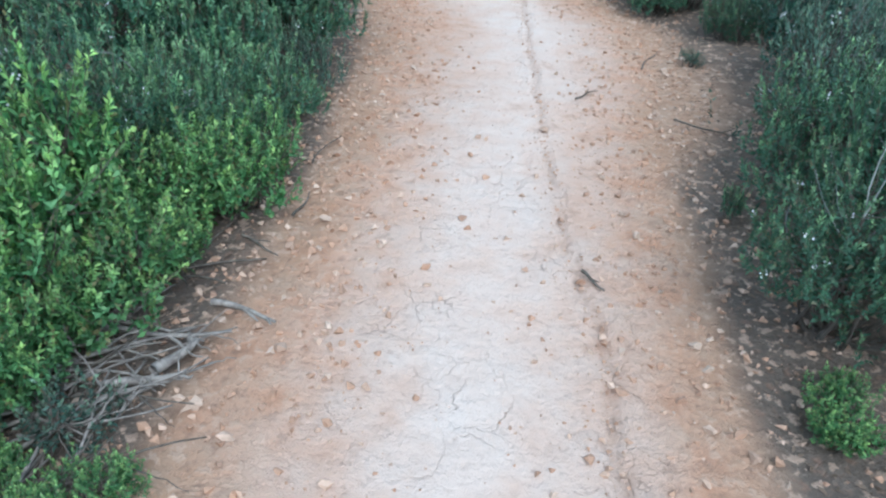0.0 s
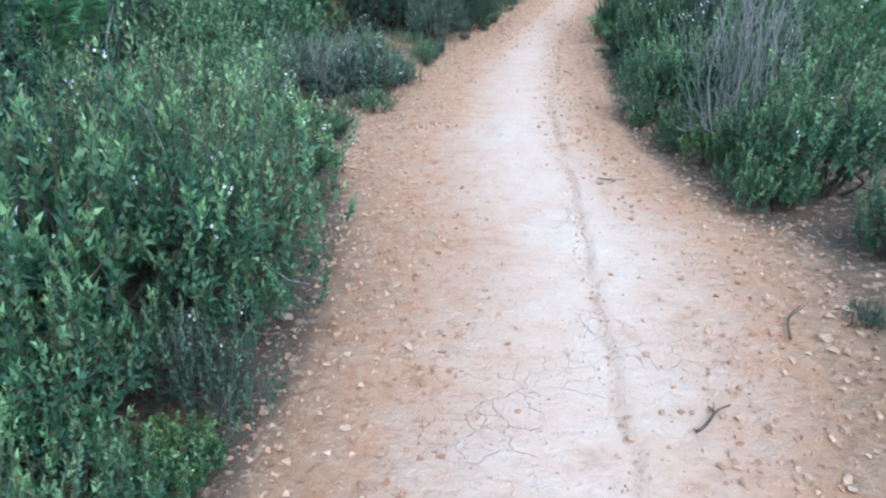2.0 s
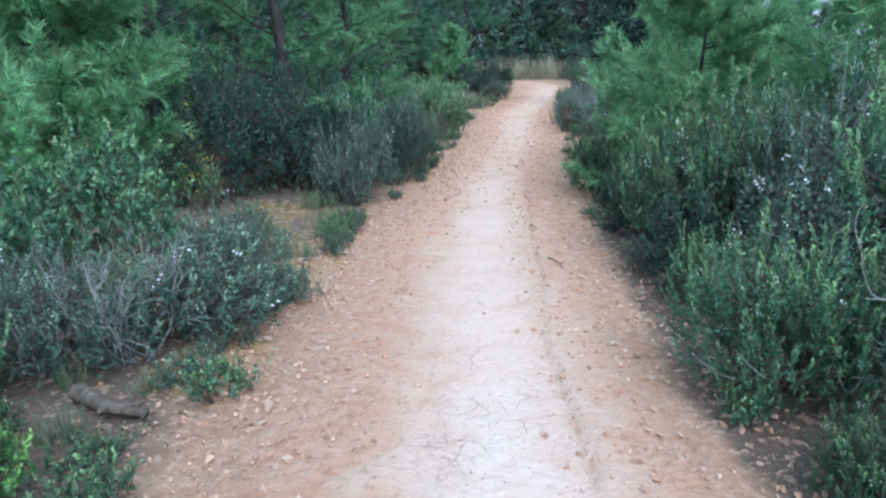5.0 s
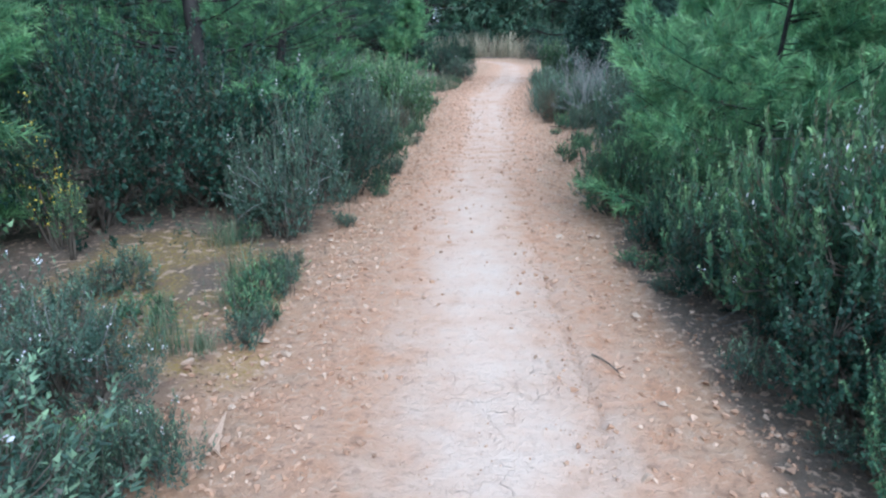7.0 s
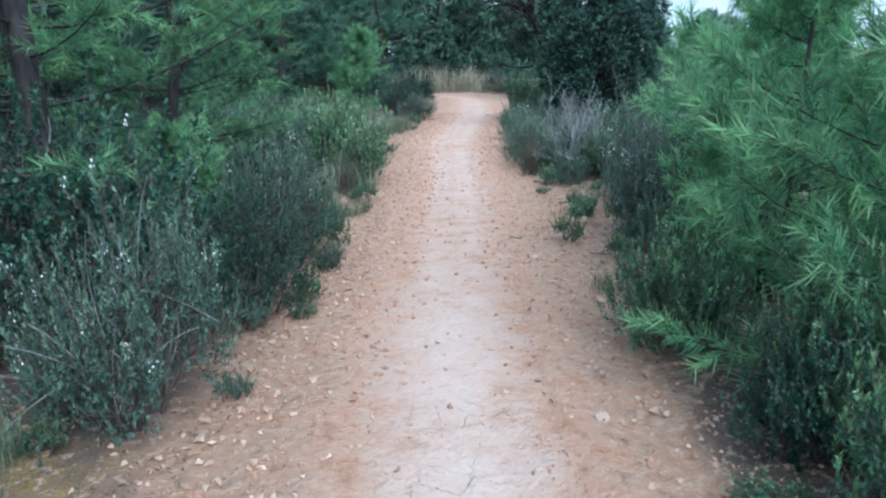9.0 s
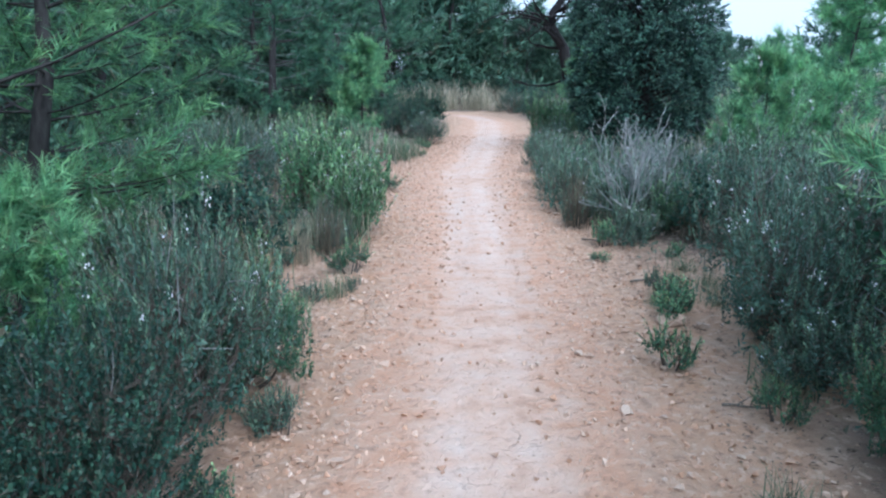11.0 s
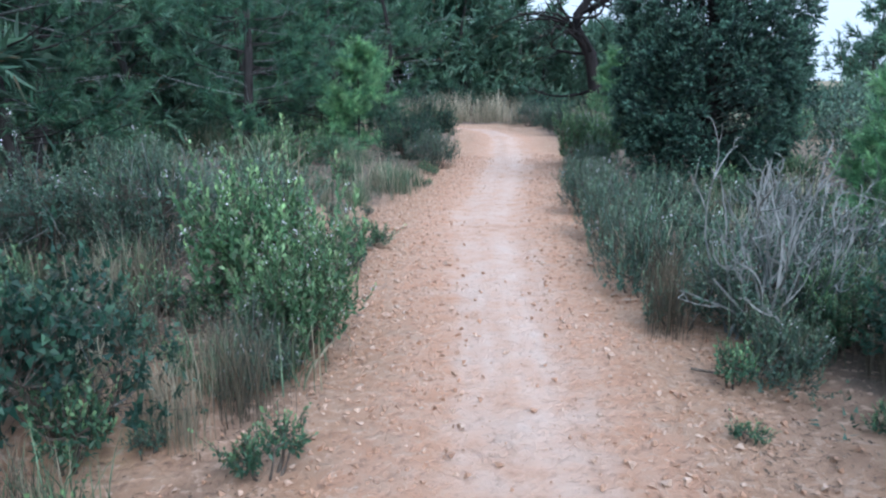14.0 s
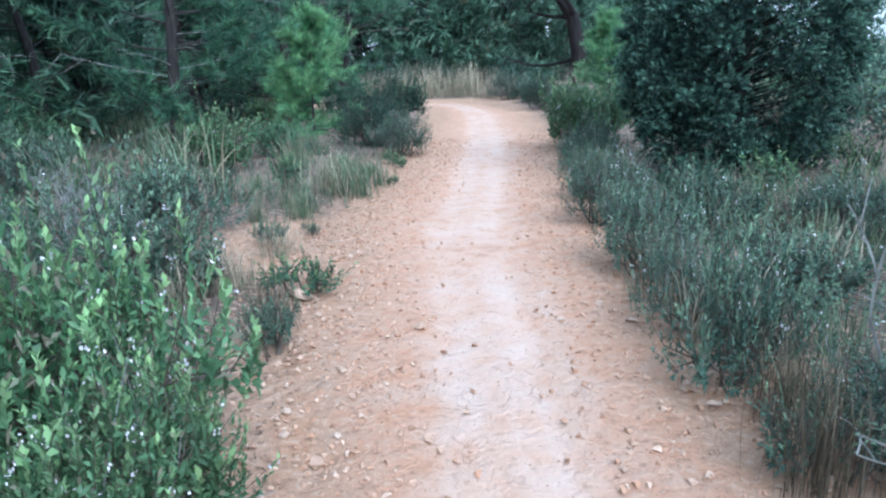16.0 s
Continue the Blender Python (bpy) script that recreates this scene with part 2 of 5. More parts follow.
# ---- plan of the trail: its two edges, station by station ----
STATION = [-6, 0, 1.2, 2.8, 4.4, 5.2, 6.6, 7.5, 9.2, 10.7, 12.5, 14, 16.3, 18.5, 20.2, 21.9, 25, 29.6, 32, 34]
LEFT_X = [-0.9, -0.72, -0.65, -0.46, -0.40, -0.42, -0.66, -0.6, -0.42, -0.05, 0.38, 0.7, 1.15, 1.48, 1.66, 2.25, 3.05, 4.2, 4.65, 4.9]
RIGHT_X = [0.7, 0.82, 0.85, 1.0, 1.42, 1.5, 1.27, 1.22, 1.42, 1.58, 1.85, 2.15, 2.6, 3.05, 3.5, 4.0, 4.95, 5.95, 6.3, 6.4]


YARDS = np.arange(-6.0, 34.0, 0.01)
LEFT_TABLE, RIGHT_TABLE = np.interp(YARDS, STATION, LEFT_X).tolist(), np.interp(YARDS, STATION, RIGHT_X).tolist()


def left_edge(y):
    return LEFT_TABLE[int(min(3999, max(0, (y + 6.0) * 100)))]


def right_edge(y):
    return RIGHT_TABLE[int(min(3999, max(0, (y + 6.0) * 100)))]


def fbm(x, y, scale, seed=0.0):
    """Two octaves of smooth noise over the plan."""
    return noise.noise((x * scale, y * scale, seed)) + 0.5 * noise.noise((x * scale * 2.1, y * scale * 2.1, seed + 7.3))


def outside(x, y):
    """Metres beyond the trail's edge (negative on the trail)."""
    return max(left_edge(y) - x, x - right_edge(y)) if y < 33.2 else max(0.15, abs(y - 34.3) - 0.9)


def smooth(a, b, v):
    k = min(1.0, max(0.0, (v - a) / (b - a)))
    return k * k * (3 - 2 * k)


def ground_z(x, y):
    d = outside(x, y)
    z = -0.035 + 0.04 * smooth(-0.22, 0.1, d) + 0.05 * smooth(0.15, 1.6, d)
    z += 0.022 * fbm(x, y, 1.3) * smooth(-0.1, 0.5, d) + 0.012 * fbm(x, y, 5.0, 3.0) * smooth(-0.1, 0.3, d)
    return z


def bare_soil(x, y):
    """1 on the path and its stony verges, 0 where leaf litter covers the soil."""
    d = outside(x, y)
    right = x > 0.5 * (left_edge(y) + right_edge(y))
    reach = float(np.interp(y, [0, 2.8, 3.6, 5.2, 6.2, 9, 11, 13, 30], [0.14, 0.2, 0.9, 0.4, 0.1, 0.15, 0.2, 1.1, 0.8] if right else [0.2, 0.2, 0.2, 0.25, 0.3, 0.75, 0.8, 0.9, 0.9]))
    if y > 33.2 and abs(y - 34.3) < 1.0 and x < 6.2:
        return 1.0
    return max(1.0 - smooth(-0.04, reach, d), 0.9 * smooth(1.3, 0.5, math.hypot(x - 2.7, (y - 14.4) * 0.7)), 0.9 * smooth(1.0, 0.4, math.hypot(x - 1.3, (y - 20.1) * 0.8)), 0.8 * smooth(0.9, 0.3, math.hypot(x - 0.15, (y - 15.9) * 0.7)))


def trail_z(x, y):
    """Height of the trodden clay near its edges."""
    a, b = left_edge(y), right_edge(y)
    u = abs(2 * (x - a) / (b - a) - 1)
    wob = 0.16 * fbm(x, y, 1.6, 5.0) + 0.09 * fbm(x, y, 6.0, 8.0)
    return 0.006 * fbm(x, y, 1.1, 2.0) + 0.004 * fbm(x, y, 9.0, 4.0) - 0.05 * smooth(0.9, 1.3, u + wob) + 0.006 if u < 1.3 else -1.0


def linked(name, verts, faces, material, parent=None, label="", attributes=(), smooth_faces=False):
    """One mesh object from vertex and face lists."""
    me = bpy.data.meshes.new(name)
    me.from_pydata(verts, [], faces)
    for key, values in attributes:
        me.attributes.new(key, "FLOAT", "POINT").data.foreach_set("value", np.asarray(values, dtype=np.float32))
    if smooth_faces:
        me.polygons.foreach_set("use_smooth", np.ones(len(me.polygons), dtype=bool))
    me.materials.append(material)
    ob = new(name, me)
    if parent is not None:
        ob.parent = parent
    if label:
        tagged(ob, label)
    return ob


def quads(name, corners, material, parent=None, age=None, label=""):
    """One mesh of loose quads or triangles; corners: (count, 3 or 4, 3)."""
    corners = np.asarray(corners, dtype=np.float32)
    count, k = corners.shape[0], corners.shape[1]
    me = bpy.data.meshes.new(name)
    me.vertices.add(count * k)
    me.loops.add(count * k)
    me.polygons.add(count)
    me.vertices.foreach_set("co", corners.ravel())
    me.loops.foreach_set("vertex_index", np.arange(count * k, dtype=np.int32))
    me.polygons.foreach_set("loop_start", np.arange(0, count * k, k, dtype=np.int32))
    if age is not None:
        me.attributes.new("age", "FLOAT", "POINT").data.foreach_set("value", np.repeat(np.asarray(age, dtype=np.float32), k))
    me.update(calc_edges=True)
    me.materials.append(material)
    ob = new(name, me)
    if parent is not None:
        ob.parent = parent
    if label:
        tagged(ob, label)
    return ob


# ---- ground: one sheet to the horizon, and the trail worn into it ----
def build_ground():
    def axis(lo, hi, step, far):
        inner = list(np.arange(lo, hi + 1e-6, step))
        out, d = [], step
        while d < far:
            d *= 1.45
            out.append(d)
        return [lo - v for v in reversed(out)] + inner + [hi + v for v in out]
    xs, ys = axis(-3.0, 8.0, 0.09, 900), axis(-1.5, 38.0, 0.12, 900)
    verts, near, mossy, far, zero = [], [], [], [], []
    for y in ys:
        for x in xs:
            d = outside(x, y)
            verts.append((x, y, ground_z(x, y) if abs(x) < 20 and abs(y) < 60 else 0.0))
            near.append(bare_soil(x, y))
            zero.append(0.0)
            mossy.append(max(smooth(1.25, 0.35, math.hypot(x + 0.95, (y - 10.6) * 0.65)), smooth(0.6, 0.15, math.hypot(x + 0.8, y - 8.0)), smooth(0.4, 0.15, math.hypot(x + 0.5, y - 9.6)), 0.55 * smooth(1.5, 0.3, math.hypot(x - 0.2, (y - 16.5) * 0.5))))
            far.append(0.85 * smooth(3.0, 9.0, max(outside(x, y) if y < 34 else 0.0, (y - 30) * 0.5)))
    w = len(xs)
    faces = [(j * w + i, j * w + i + 1, (j + 1) * w + i + 1, (j + 1) * w + i) for j in range(len(ys) - 1) for i in range(w - 1)]
    ob = linked("ground", verts, faces, M_EARTH, None, "", [("near_trail", near), ("mossy", mossy), ("far", far), ("worn", zero), ("rut", zero), ("across", [1.4] * len(verts))], True)
    return tagged(ob, "stony reddish soil with leaf litter and moss", "ground", kind="structure")


RUT_TABLE = np.interp(YARDS, [-2, 1.2, 1.6, 2.2, 4, 5.9, 6.5, 8.1, 9.1, 10.2, 11.5, 14, 18], [0.45, 0.5, 0.57, 0.51, 0.6, 0.71, 0.72, 0.79, 0.96, 1.1, 1.3, 1.75, 2.6]).tolist()


def rut_x(y):
    return RUT_TABLE[int(min(3999, max(0, (y + 6.0) * 100)))]


def build_trail():
    stations = [(left_edge(y), y, right_edge(y), y) for y in np.arange(-5.0, 30.0, 0.04)]
    bend = [(float(left_edge(30.0)), 30.0, float(right_edge(30.0)), 30.0), (4.55, 31.4, 6.05, 31.6), (4.62, 32.3, 5.95, 33.0), (4.3, 33.0, 5.45, 34.2), (3.6, 33.4, 4.4, 34.9), (2.2, 33.6, 2.6, 35.2), (-1.0, 33.6, -1.0, 35.2)]
    for a, b in zip(bend, bend[1:]):
        for k in np.linspace(0, 1, 14, endpoint=False):
            stations.append(tuple(p + (q - p) * k for p, q in zip(a, b)))
    cols = 110
    verts, across, worn, rut = [], [], [], []
    for x0, y0, x1, y1 in stations:
        mid = float(np.interp(y0, [0, 3, 6, 8, 11, 14, 34], [0.02, 0.05, 0.12, 0.2, 0.0, -0.08, 0.0]))
        strength = float(np.interp(y0, [0, 8, 12, 16, 34], [0.85, 0.82, 0.75, 0.62, 0.5]))
        breadth = float(np.interp(y0, [0, 4, 8], [1.45, 1.35, 0.95]))
        for i in range(cols + 1):
            u = -1.3 + 2.6 * i / cols
            x, y = x0 + (x1 - x0) * (u + 1) / 2, y0 + (y1 - y0) * (u + 1) / 2
            wob = 0.16 * fbm(x, y, 1.6, 5.0) + 0.09 * fbm(x, y, 6.0, 8.0)
            edge = abs(u) + wob
            z = 0.006 * fbm(x, y, 1.1, 2.0) + 0.004 * fbm(x, y, 9.0, 4.0) - 0.05 * smooth(0.9, 1.3, edge) + 0.006
            if 0.45 < edge < 1.25:
                z += 0.014 * max(0.0, fbm(x, y, 13.0, 12.0)) * smooth(0.45, 0.8, edge)
            deep = 0.0
            if y < 18 and abs(x - rut_x(y)) < 0.16:
                off = x - rut_x(y) - 0.035 * fbm(0.0, y, 4.0, 9.0) - 0.012 * fbm(0.0, y, 15.0, 2.0)
                deep = smooth(0.03, 0.0, abs(off)) * smooth(-0.3, 0.2, fbm(x, y, 2.0, 6.0) + 0.25) * smooth(15, 9, y)
                z += 0.006 * smooth(0.0, 0.05, off) * smooth(0.16, 0.06, off) * smooth(15, 9, y) - 0.014 * deep
            rut.append(deep)
            # two shallow wheel tracks in the later stretch
            z -= 0.008 * smooth(12, 15, y) * (smooth(0.22, 0.0, abs(u + 0.28)) + smooth(0.22, 0.0, abs(u - 0.3)))
            verts.append((x, y, z))
            across.append(edge)
            one = strength * smooth(breadth, 0.0, abs(u - mid))
            two = 0.5 * smooth(1.0, 0.0, abs(u)) + 0.13 * smooth(0.26, 0.0, abs(u + 0.26)) + 0.12 * smooth(0.22, 0.0, abs(u - 0.16)) + 0.07 * smooth(0.1, 0.0, abs(u - 0.42)) + 0.07 * max(smooth(0.05, 0.0, abs(u - c - 0.05 * fbm(0.0, y, 0.5, c))) for c in (-0.34, -0.16, 0.04, 0.2, 0.33)) * smooth(-0.3, 0.3, fbm(x, y, 0.8, 3.0))
            k = smooth(11.5, 14.5, y)
            worn.append(one * (1 - k) + two * k)
    w = cols + 1
    faces = [(j * w + i, j * w + i + 1, (j + 1) * w + i + 1, (j + 1) * w + i) for j in range(len(stations) - 1) for i in range(cols)]
    ob = linked("path", verts, faces, M_EARTH, None, "", [("across", across), ("worn", worn), ("rut", rut), ("near_trail", [bare_soil(v[0], v[1]) for v in verts])], True)
    return tagged(ob, "trodden dirt path of bleached and orange clay", "path", kind="structure")


ground = build_ground()
trail = build_trail()


# ---- building blocks of plants ----
rng = np.random.default_rng(7)
SIZE = {}


def unit(v):
    return v / np.maximum(np.linalg.norm(v, axis=-1, keepdims=True), 1e-9)


def tubes(lines, radii, sides=4):
    """Vertices and faces of tapered tubes; lines: (count, points, 3); radii: (count, points)."""
    lines, radii = np.asarray(lines, float), np.asarray(radii, float)
    c, p, _ = lines.shape
    along = unit(np.gradient(lines, axis=1))
    ref = np.where(np.abs(along[..., 2:3]) > 0.9, np.array([1.0, 0, 0]), np.array([0, 0, 1.0]))
    a = unit(np.cross(along, ref))
    b = np.cross(along, a)
    ang = np.arange(sides) * 2 * math.pi / sides
    ring = a[:, :, None] * np.cos(ang)[:, None] + b[:, :, None] * np.sin(ang)[:, None]
    verts = (lines[:, :, None] + ring * radii[:, :, None, None]).reshape(-1, 3)
    faces = []
    for i in range(c):
        for j in range(p - 1):
            o = (i * p + j) * sides
            for k in range(sides):
                k2 = (k + 1) % sides
                faces.append((o + k, o + k2, o + sides + k2, o + sides + k))
    return verts, faces


def curve_lines(start, end, bow, points):
    """Bent lines from start to end (count, points, 3)."""
    k = np.linspace(0, 1, points)[None, :, None]
    return start[:, None] * (1 - k) + end[:, None] * k + bow[:, None] * (4 * k * (1 - k))


def leaves_on(base, way, up, length, width):
    """Leaf blades as quads: base, side, tip, side."""
    side = unit(np.cross(way, up))
    normal = np.cross(side, way)
    L, W = length[:, None], width[:, None]
    mid = base + way * L * 0.5
    return np.stack([base, mid + side * W / 2 + normal * W * 0.18, base + way * L - normal * L * 0.06, mid - side * W / 2 + normal * W * 0.18], axis=1)


def slips_on(base, way, up, length, width):
    """Leaf blades as slender triangles, for plants further off."""
    side = unit(np.cross(way, up)) * width[:, None] * 0.5
    low = base + way * length[:, None] * 0.25
    return np.stack([low - side, low + side, base + way * length[:, None]], axis=1)


def shoots_with_leaves(tip_from, tip_to, per, length, width, spread=0.9, start=0.15, blade=leaves_on):
    """Leaves set round each shoot from tip_from to tip_to; returns quads and their age (1 at the tip)."""
    n = len(tip_from)
    k = start + (1 - start) * (np.arange(per)[None] + rng.random((n, per))) / per
    axis = unit(tip_to - tip_from)
    base = tip_from[:, None] + (tip_to - tip_from)[:, None] * k[..., None]
    rand = unit(rng.normal(size=(n, per, 3)))
    way = unit(axis[:, None] * (0.55 + 0.5 * k[..., None]) + rand * spread)
    up = unit(axis[:, None] + 0.3 * rng.normal(size=(n, per, 3)))
    ln = length * (0.65 + 0.6 * rng.random((n, per))) * (1.05 - 0.35 * k)
    wd = width * (0.75 + 0.5 * rng.random((n, per)))
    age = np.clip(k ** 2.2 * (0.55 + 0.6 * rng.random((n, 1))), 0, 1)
    return blade(base.reshape(-1, 3), way.reshape(-1, 3), up.reshape(-1, 3), ln.ravel(), wd.ravel()), age.ravel()


def make_shrub(name, material, h, r, lobes, shoots, per, leaf, width, shoot_len, rise=0.8, spread=0.9, flowers=0, twig=None, bare=0, blade=leaves_on, petal=None):
    """A bush of h metres and r metres radius round the origin: stems to several clumps, shoots out of each clump, leaves along each shoot."""
    thing = new(name)
    ang = rng.random(lobes) * 2 * math.pi
    rad = r * 0.66 * np.sqrt(rng.random(lobes))
    hz = h * (0.16 + 0.54 * rng.random(lobes)) * (1 - 0.45 * rad / r)
    centre = np.stack([rad * np.cos(ang), rad * np.sin(ang), hz], axis=1)
    size = np.minimum(r * (0.38 + 0.25 * rng.random(lobes)), h * 0.45)
    # stems
    foot = np.stack([0.12 * r * rng.normal(size=lobes), 0.12 * r * rng.normal(size=lobes), np.full(lobes, -0.03)], axis=1)
    bow = np.stack([centre[:, 0] * 0.12, centre[:, 1] * 0.12, -0.05 * h * np.ones(lobes)], axis=1)
    stem = curve_lines(foot, centre, bow, 6)
    sv, sf = tubes(stem, np.linspace(1, 0.4, 6)[None] * (0.010 + 0.008 * rng.random((lobes, 1))) * (0.6 + 0.5 * h), 5)
    # shoots
    share = 0.35 + rng.random(lobes)
    which = rng.choice(lobes, shoots, p=share / share.sum())
    tone = 0.45 + 0.75 * rng.random(lobes)
    d = rng.normal(size=(shoots, 3))
    d[:, 2] = np.abs(d[:, 2]) * 0.9 - 0.45
    d = unit(d)
    outward = centre[which] * np.array([1, 1, 0])
    d = unit(d + 0.35 * unit(outward + 1e-6) + np.array([0, 0, 0.15]))
    reach = size[which] * (0.55 + 0.55 * rng.random(shoots) ** 0.6)
    root = centre[which] + d * (reach * 0.55)[:, None]
    tip = centre[which] + d * reach[:, None]
    grow = unit(d * (1 - rise) + np.array([0, 0, rise]) + 0.22 * rng.normal(size=(shoots, 3)))
    ln = shoot_len * (0.5 + 0.8 * rng.random(shoots)) * np.where(rng.random(shoots) < 0.1, 1.75, 1.0)
    tip2 = tip + grow * ln[:, None]
    tip2[:, 2] = np.maximum(tip2[:, 2], 0.03)
    top = np.percentile(tip2[:, 2], 97)
    flat = min(1.0, h / top)
    for arr in (root, tip, tip2):
        arr[:, 2] *= flat
    root[:, 2] = np.maximum(root[:, 2], 0.02)
    tip[:, 2] = np.maximum(tip[:, 2], 0.025)
    twigs = curve_lines(centre[which], tip2, 0.5 * (tip - (centre[which] + tip2) / 2), 3)
    tv, tf = tubes(twigs, np.array([[0.0026, 0.0018, 0.0008]]) * np.ones((shoots, 1)), 3)
    o = len(sv)
    verts = np.concatenate([sv, tv])
    faces = sf + [tuple(i + o for i in f) for f in tf]
    if bare:
        bd = unit(rng.normal(size=(bare, 3)) + np.array([0, 0, 1.1]))
        b0 = centre[rng.integers(0, lobes, bare)]
        b1 = b0 + bd * (h * 0.5 * (0.5 + 0.6 * rng.random(bare)))[:, None]
        bv, bf = tubes(curve_lines(b0, b1, 0.03 * rng.normal(size=(bare, 3)), 5), np.linspace(0.004, 0.0015, 5)[None] * np.ones((bare, 1)), 3)
        tagged(linked("dead_twig_growth", bv.tolist(), bf, M_GREY_TWIG, thing, "bare grey dead twigs"), kind="stuff")
    linked("woody_frame", verts.tolist(), faces, twig or M_TWIG, thing)
    a, age_a = shoots_with_leaves(tip, tip2, per, leaf, width, spread, 0.0, blade)
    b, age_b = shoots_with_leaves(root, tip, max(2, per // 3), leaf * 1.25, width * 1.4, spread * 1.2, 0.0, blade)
    # shade painted into the leaf colour: low shoots darker, high ones paler
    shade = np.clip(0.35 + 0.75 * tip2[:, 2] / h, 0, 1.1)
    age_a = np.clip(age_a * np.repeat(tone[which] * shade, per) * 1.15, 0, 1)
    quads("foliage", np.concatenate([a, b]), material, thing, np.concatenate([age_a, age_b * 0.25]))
    if flowers:
        pick = rng.choice(shoots, flowers, replace=False)
        fb = np.repeat(tip2[pick] - grow[pick] * 0.02, 5, axis=0) + 0.012 * rng.normal(size=(flowers * 5, 3))
        fw = unit(rng.normal(size=(flowers * 5, 3)) + np.array([0, 0, 0.5]))
        tagged(quads("blossom", leaves_on(fb, fw, unit(rng.normal(size=(flowers * 5, 3))), np.full(flowers * 5, 0.0145), np.full(flowers * 5, 0.010)), petal or M_FLOWER, thing, None, "small yellow flowers" if petal else "pale blue-white flowers"), kind="stuff")
    SIZE[thing.name] = (h, r)
    return thing


def make_dry_shrub(name, h, r, stems, forks, material, leaf_material_=None):
    """A leafless, much-forked grey bush."""
    thing = new(name)
    d = unit(rng.normal(size=(stems, 3)) * np.array([1, 1, 0.3]) + np.array([0, 0, 1.15]))
    foot = 0.12 * r * rng.normal(size=(stems, 3)) * np.array([1, 1, 0])
    end = foot + d * np.array([r * 0.75, r * 0.75, h * 0.7])
    lines, radii = [curve_lines(foot, end, 0.06 * h * rng.normal(size=(stems, 3)), 6)], [np.linspace(0.0080, 0.0048, 6)[None] * np.ones((stems, 1))]
    for level in range(3):
        src = lines[-1]
        n = forks[level]
        who, at = rng.integers(0, len(src), n), rng.integers(2, 6, n)
        b0 = src[who, at]
        way = unit(unit(src[who, at] - src[who, at - 1]) + 0.45 * rng.normal(size=(n, 3)) + np.array([0, 0, 0.4]))
        b1 = b0 + way * (h * (0.34, 0.24, 0.15)[level] * (0.6 + 0.7 * rng.random(n)))[:, None]
        b1[:, 2] = np.maximum(b1[:, 2], 0.05)
        lines.append(curve_lines(b0, b1, 0.02 * rng.normal(size=(n, 3)), 6))
        radii.append(np.linspace((0.0048, 0.0036, 0.0027)[level], (0.0032, 0.0022, 0.0014)[level], 6)[None] * np.ones((n, 1)))
    v, f = tubes(np.concatenate(lines), np.concatenate(radii), 3)
    linked("branchwork", v.tolist(), f, material, thing)
    if leaf_material_ is not None:
        src = np.concatenate(lines[:3])
        src = src[src[:, 5, 2] < 0.75 * h]
        a, age = shoots_with_leaves(src[:, 1], src[:, 5] + np.array([0, 0, 0.05]), 22, 0.032, 0.008, 0.9, 0.0, slips_on)
        quads("foliage", a, leaf_material_, thing, age * 0.6)
    SIZE[thing.name] = (h, r)
    return thing


def make_tuft(name, material, h, r, blades, lean=0.5, width=0.006, heads=0):
    """Grass: arching blades from one foot."""
    thing = new(name)
    foot = np.stack([r * 0.35 * rng.normal(size=blades), r * 0.35 * rng.normal(size=blades), np.full(blades, -0.01)], axis=1)
    a = rng.random(blades) * 2 * math.pi
    out = np.stack([np.cos(a), np.sin(a), np.zeros(blades)], axis=1)
    ln = h * (0.45 + 0.6 * rng.random(blades))
    tilt = lean * rng.random(blades) ** 0.8
    tip = foot + out * (ln * tilt)[:, None] + np.array([0, 0, 1.0]) * (ln * np.sqrt(np.maximum(0.05, 1 - tilt ** 2)))[:, None]
    line = curve_lines(foot, tip, np.stack([-out[:, 0] * ln * 0.08, -out[:, 1] * ln * 0.08, ln * 0.06], axis=1), 4)
    side = unit(np.cross(out, np.array([0, 0, 1.0])) + 0.4 * rng.normal(size=(blades, 3)))
    w = width * (0.6 + 0.7 * rng.random(blades))
    ww = np.array([0.7, 1.0, 0.75, 0.12])[None, :, None] * w[:, None, None] * side[:, None] / 2
    lo, hi = line - ww, line + ww
    verts = np.stack([lo, hi], axis=2).reshape(-1, 3)
    faces = [(8 * i + 2 * j, 8 * i + 2 * j + 1, 8 * i + 2 * j + 3, 8 * i + 2 * j + 2) for i in range(blades) for j in range(3)]
    age = np.tile(np.repeat(np.array([0.0, 0.35, 0.7, 1.0]), 2), blades)
    linked("foliage", verts.tolist(), faces, material, thing, "", [("age", age)])
    if heads:
        pick = rng.choice(blades, heads, replace=False)
        q, ag = shoots_with_leaves(tip[pick] - np.array([0, 0, 0.05]), tip[pick] + np.array([0, 0, 0.01]), 8, 0.014, 0.006, 0.7)
        tagged(quads("seed_growth", q, M_RUSH, thing, ag, "brown seed heads"), kind="stuff")
    SIZE[thing.name] = (h, r)
    return thing


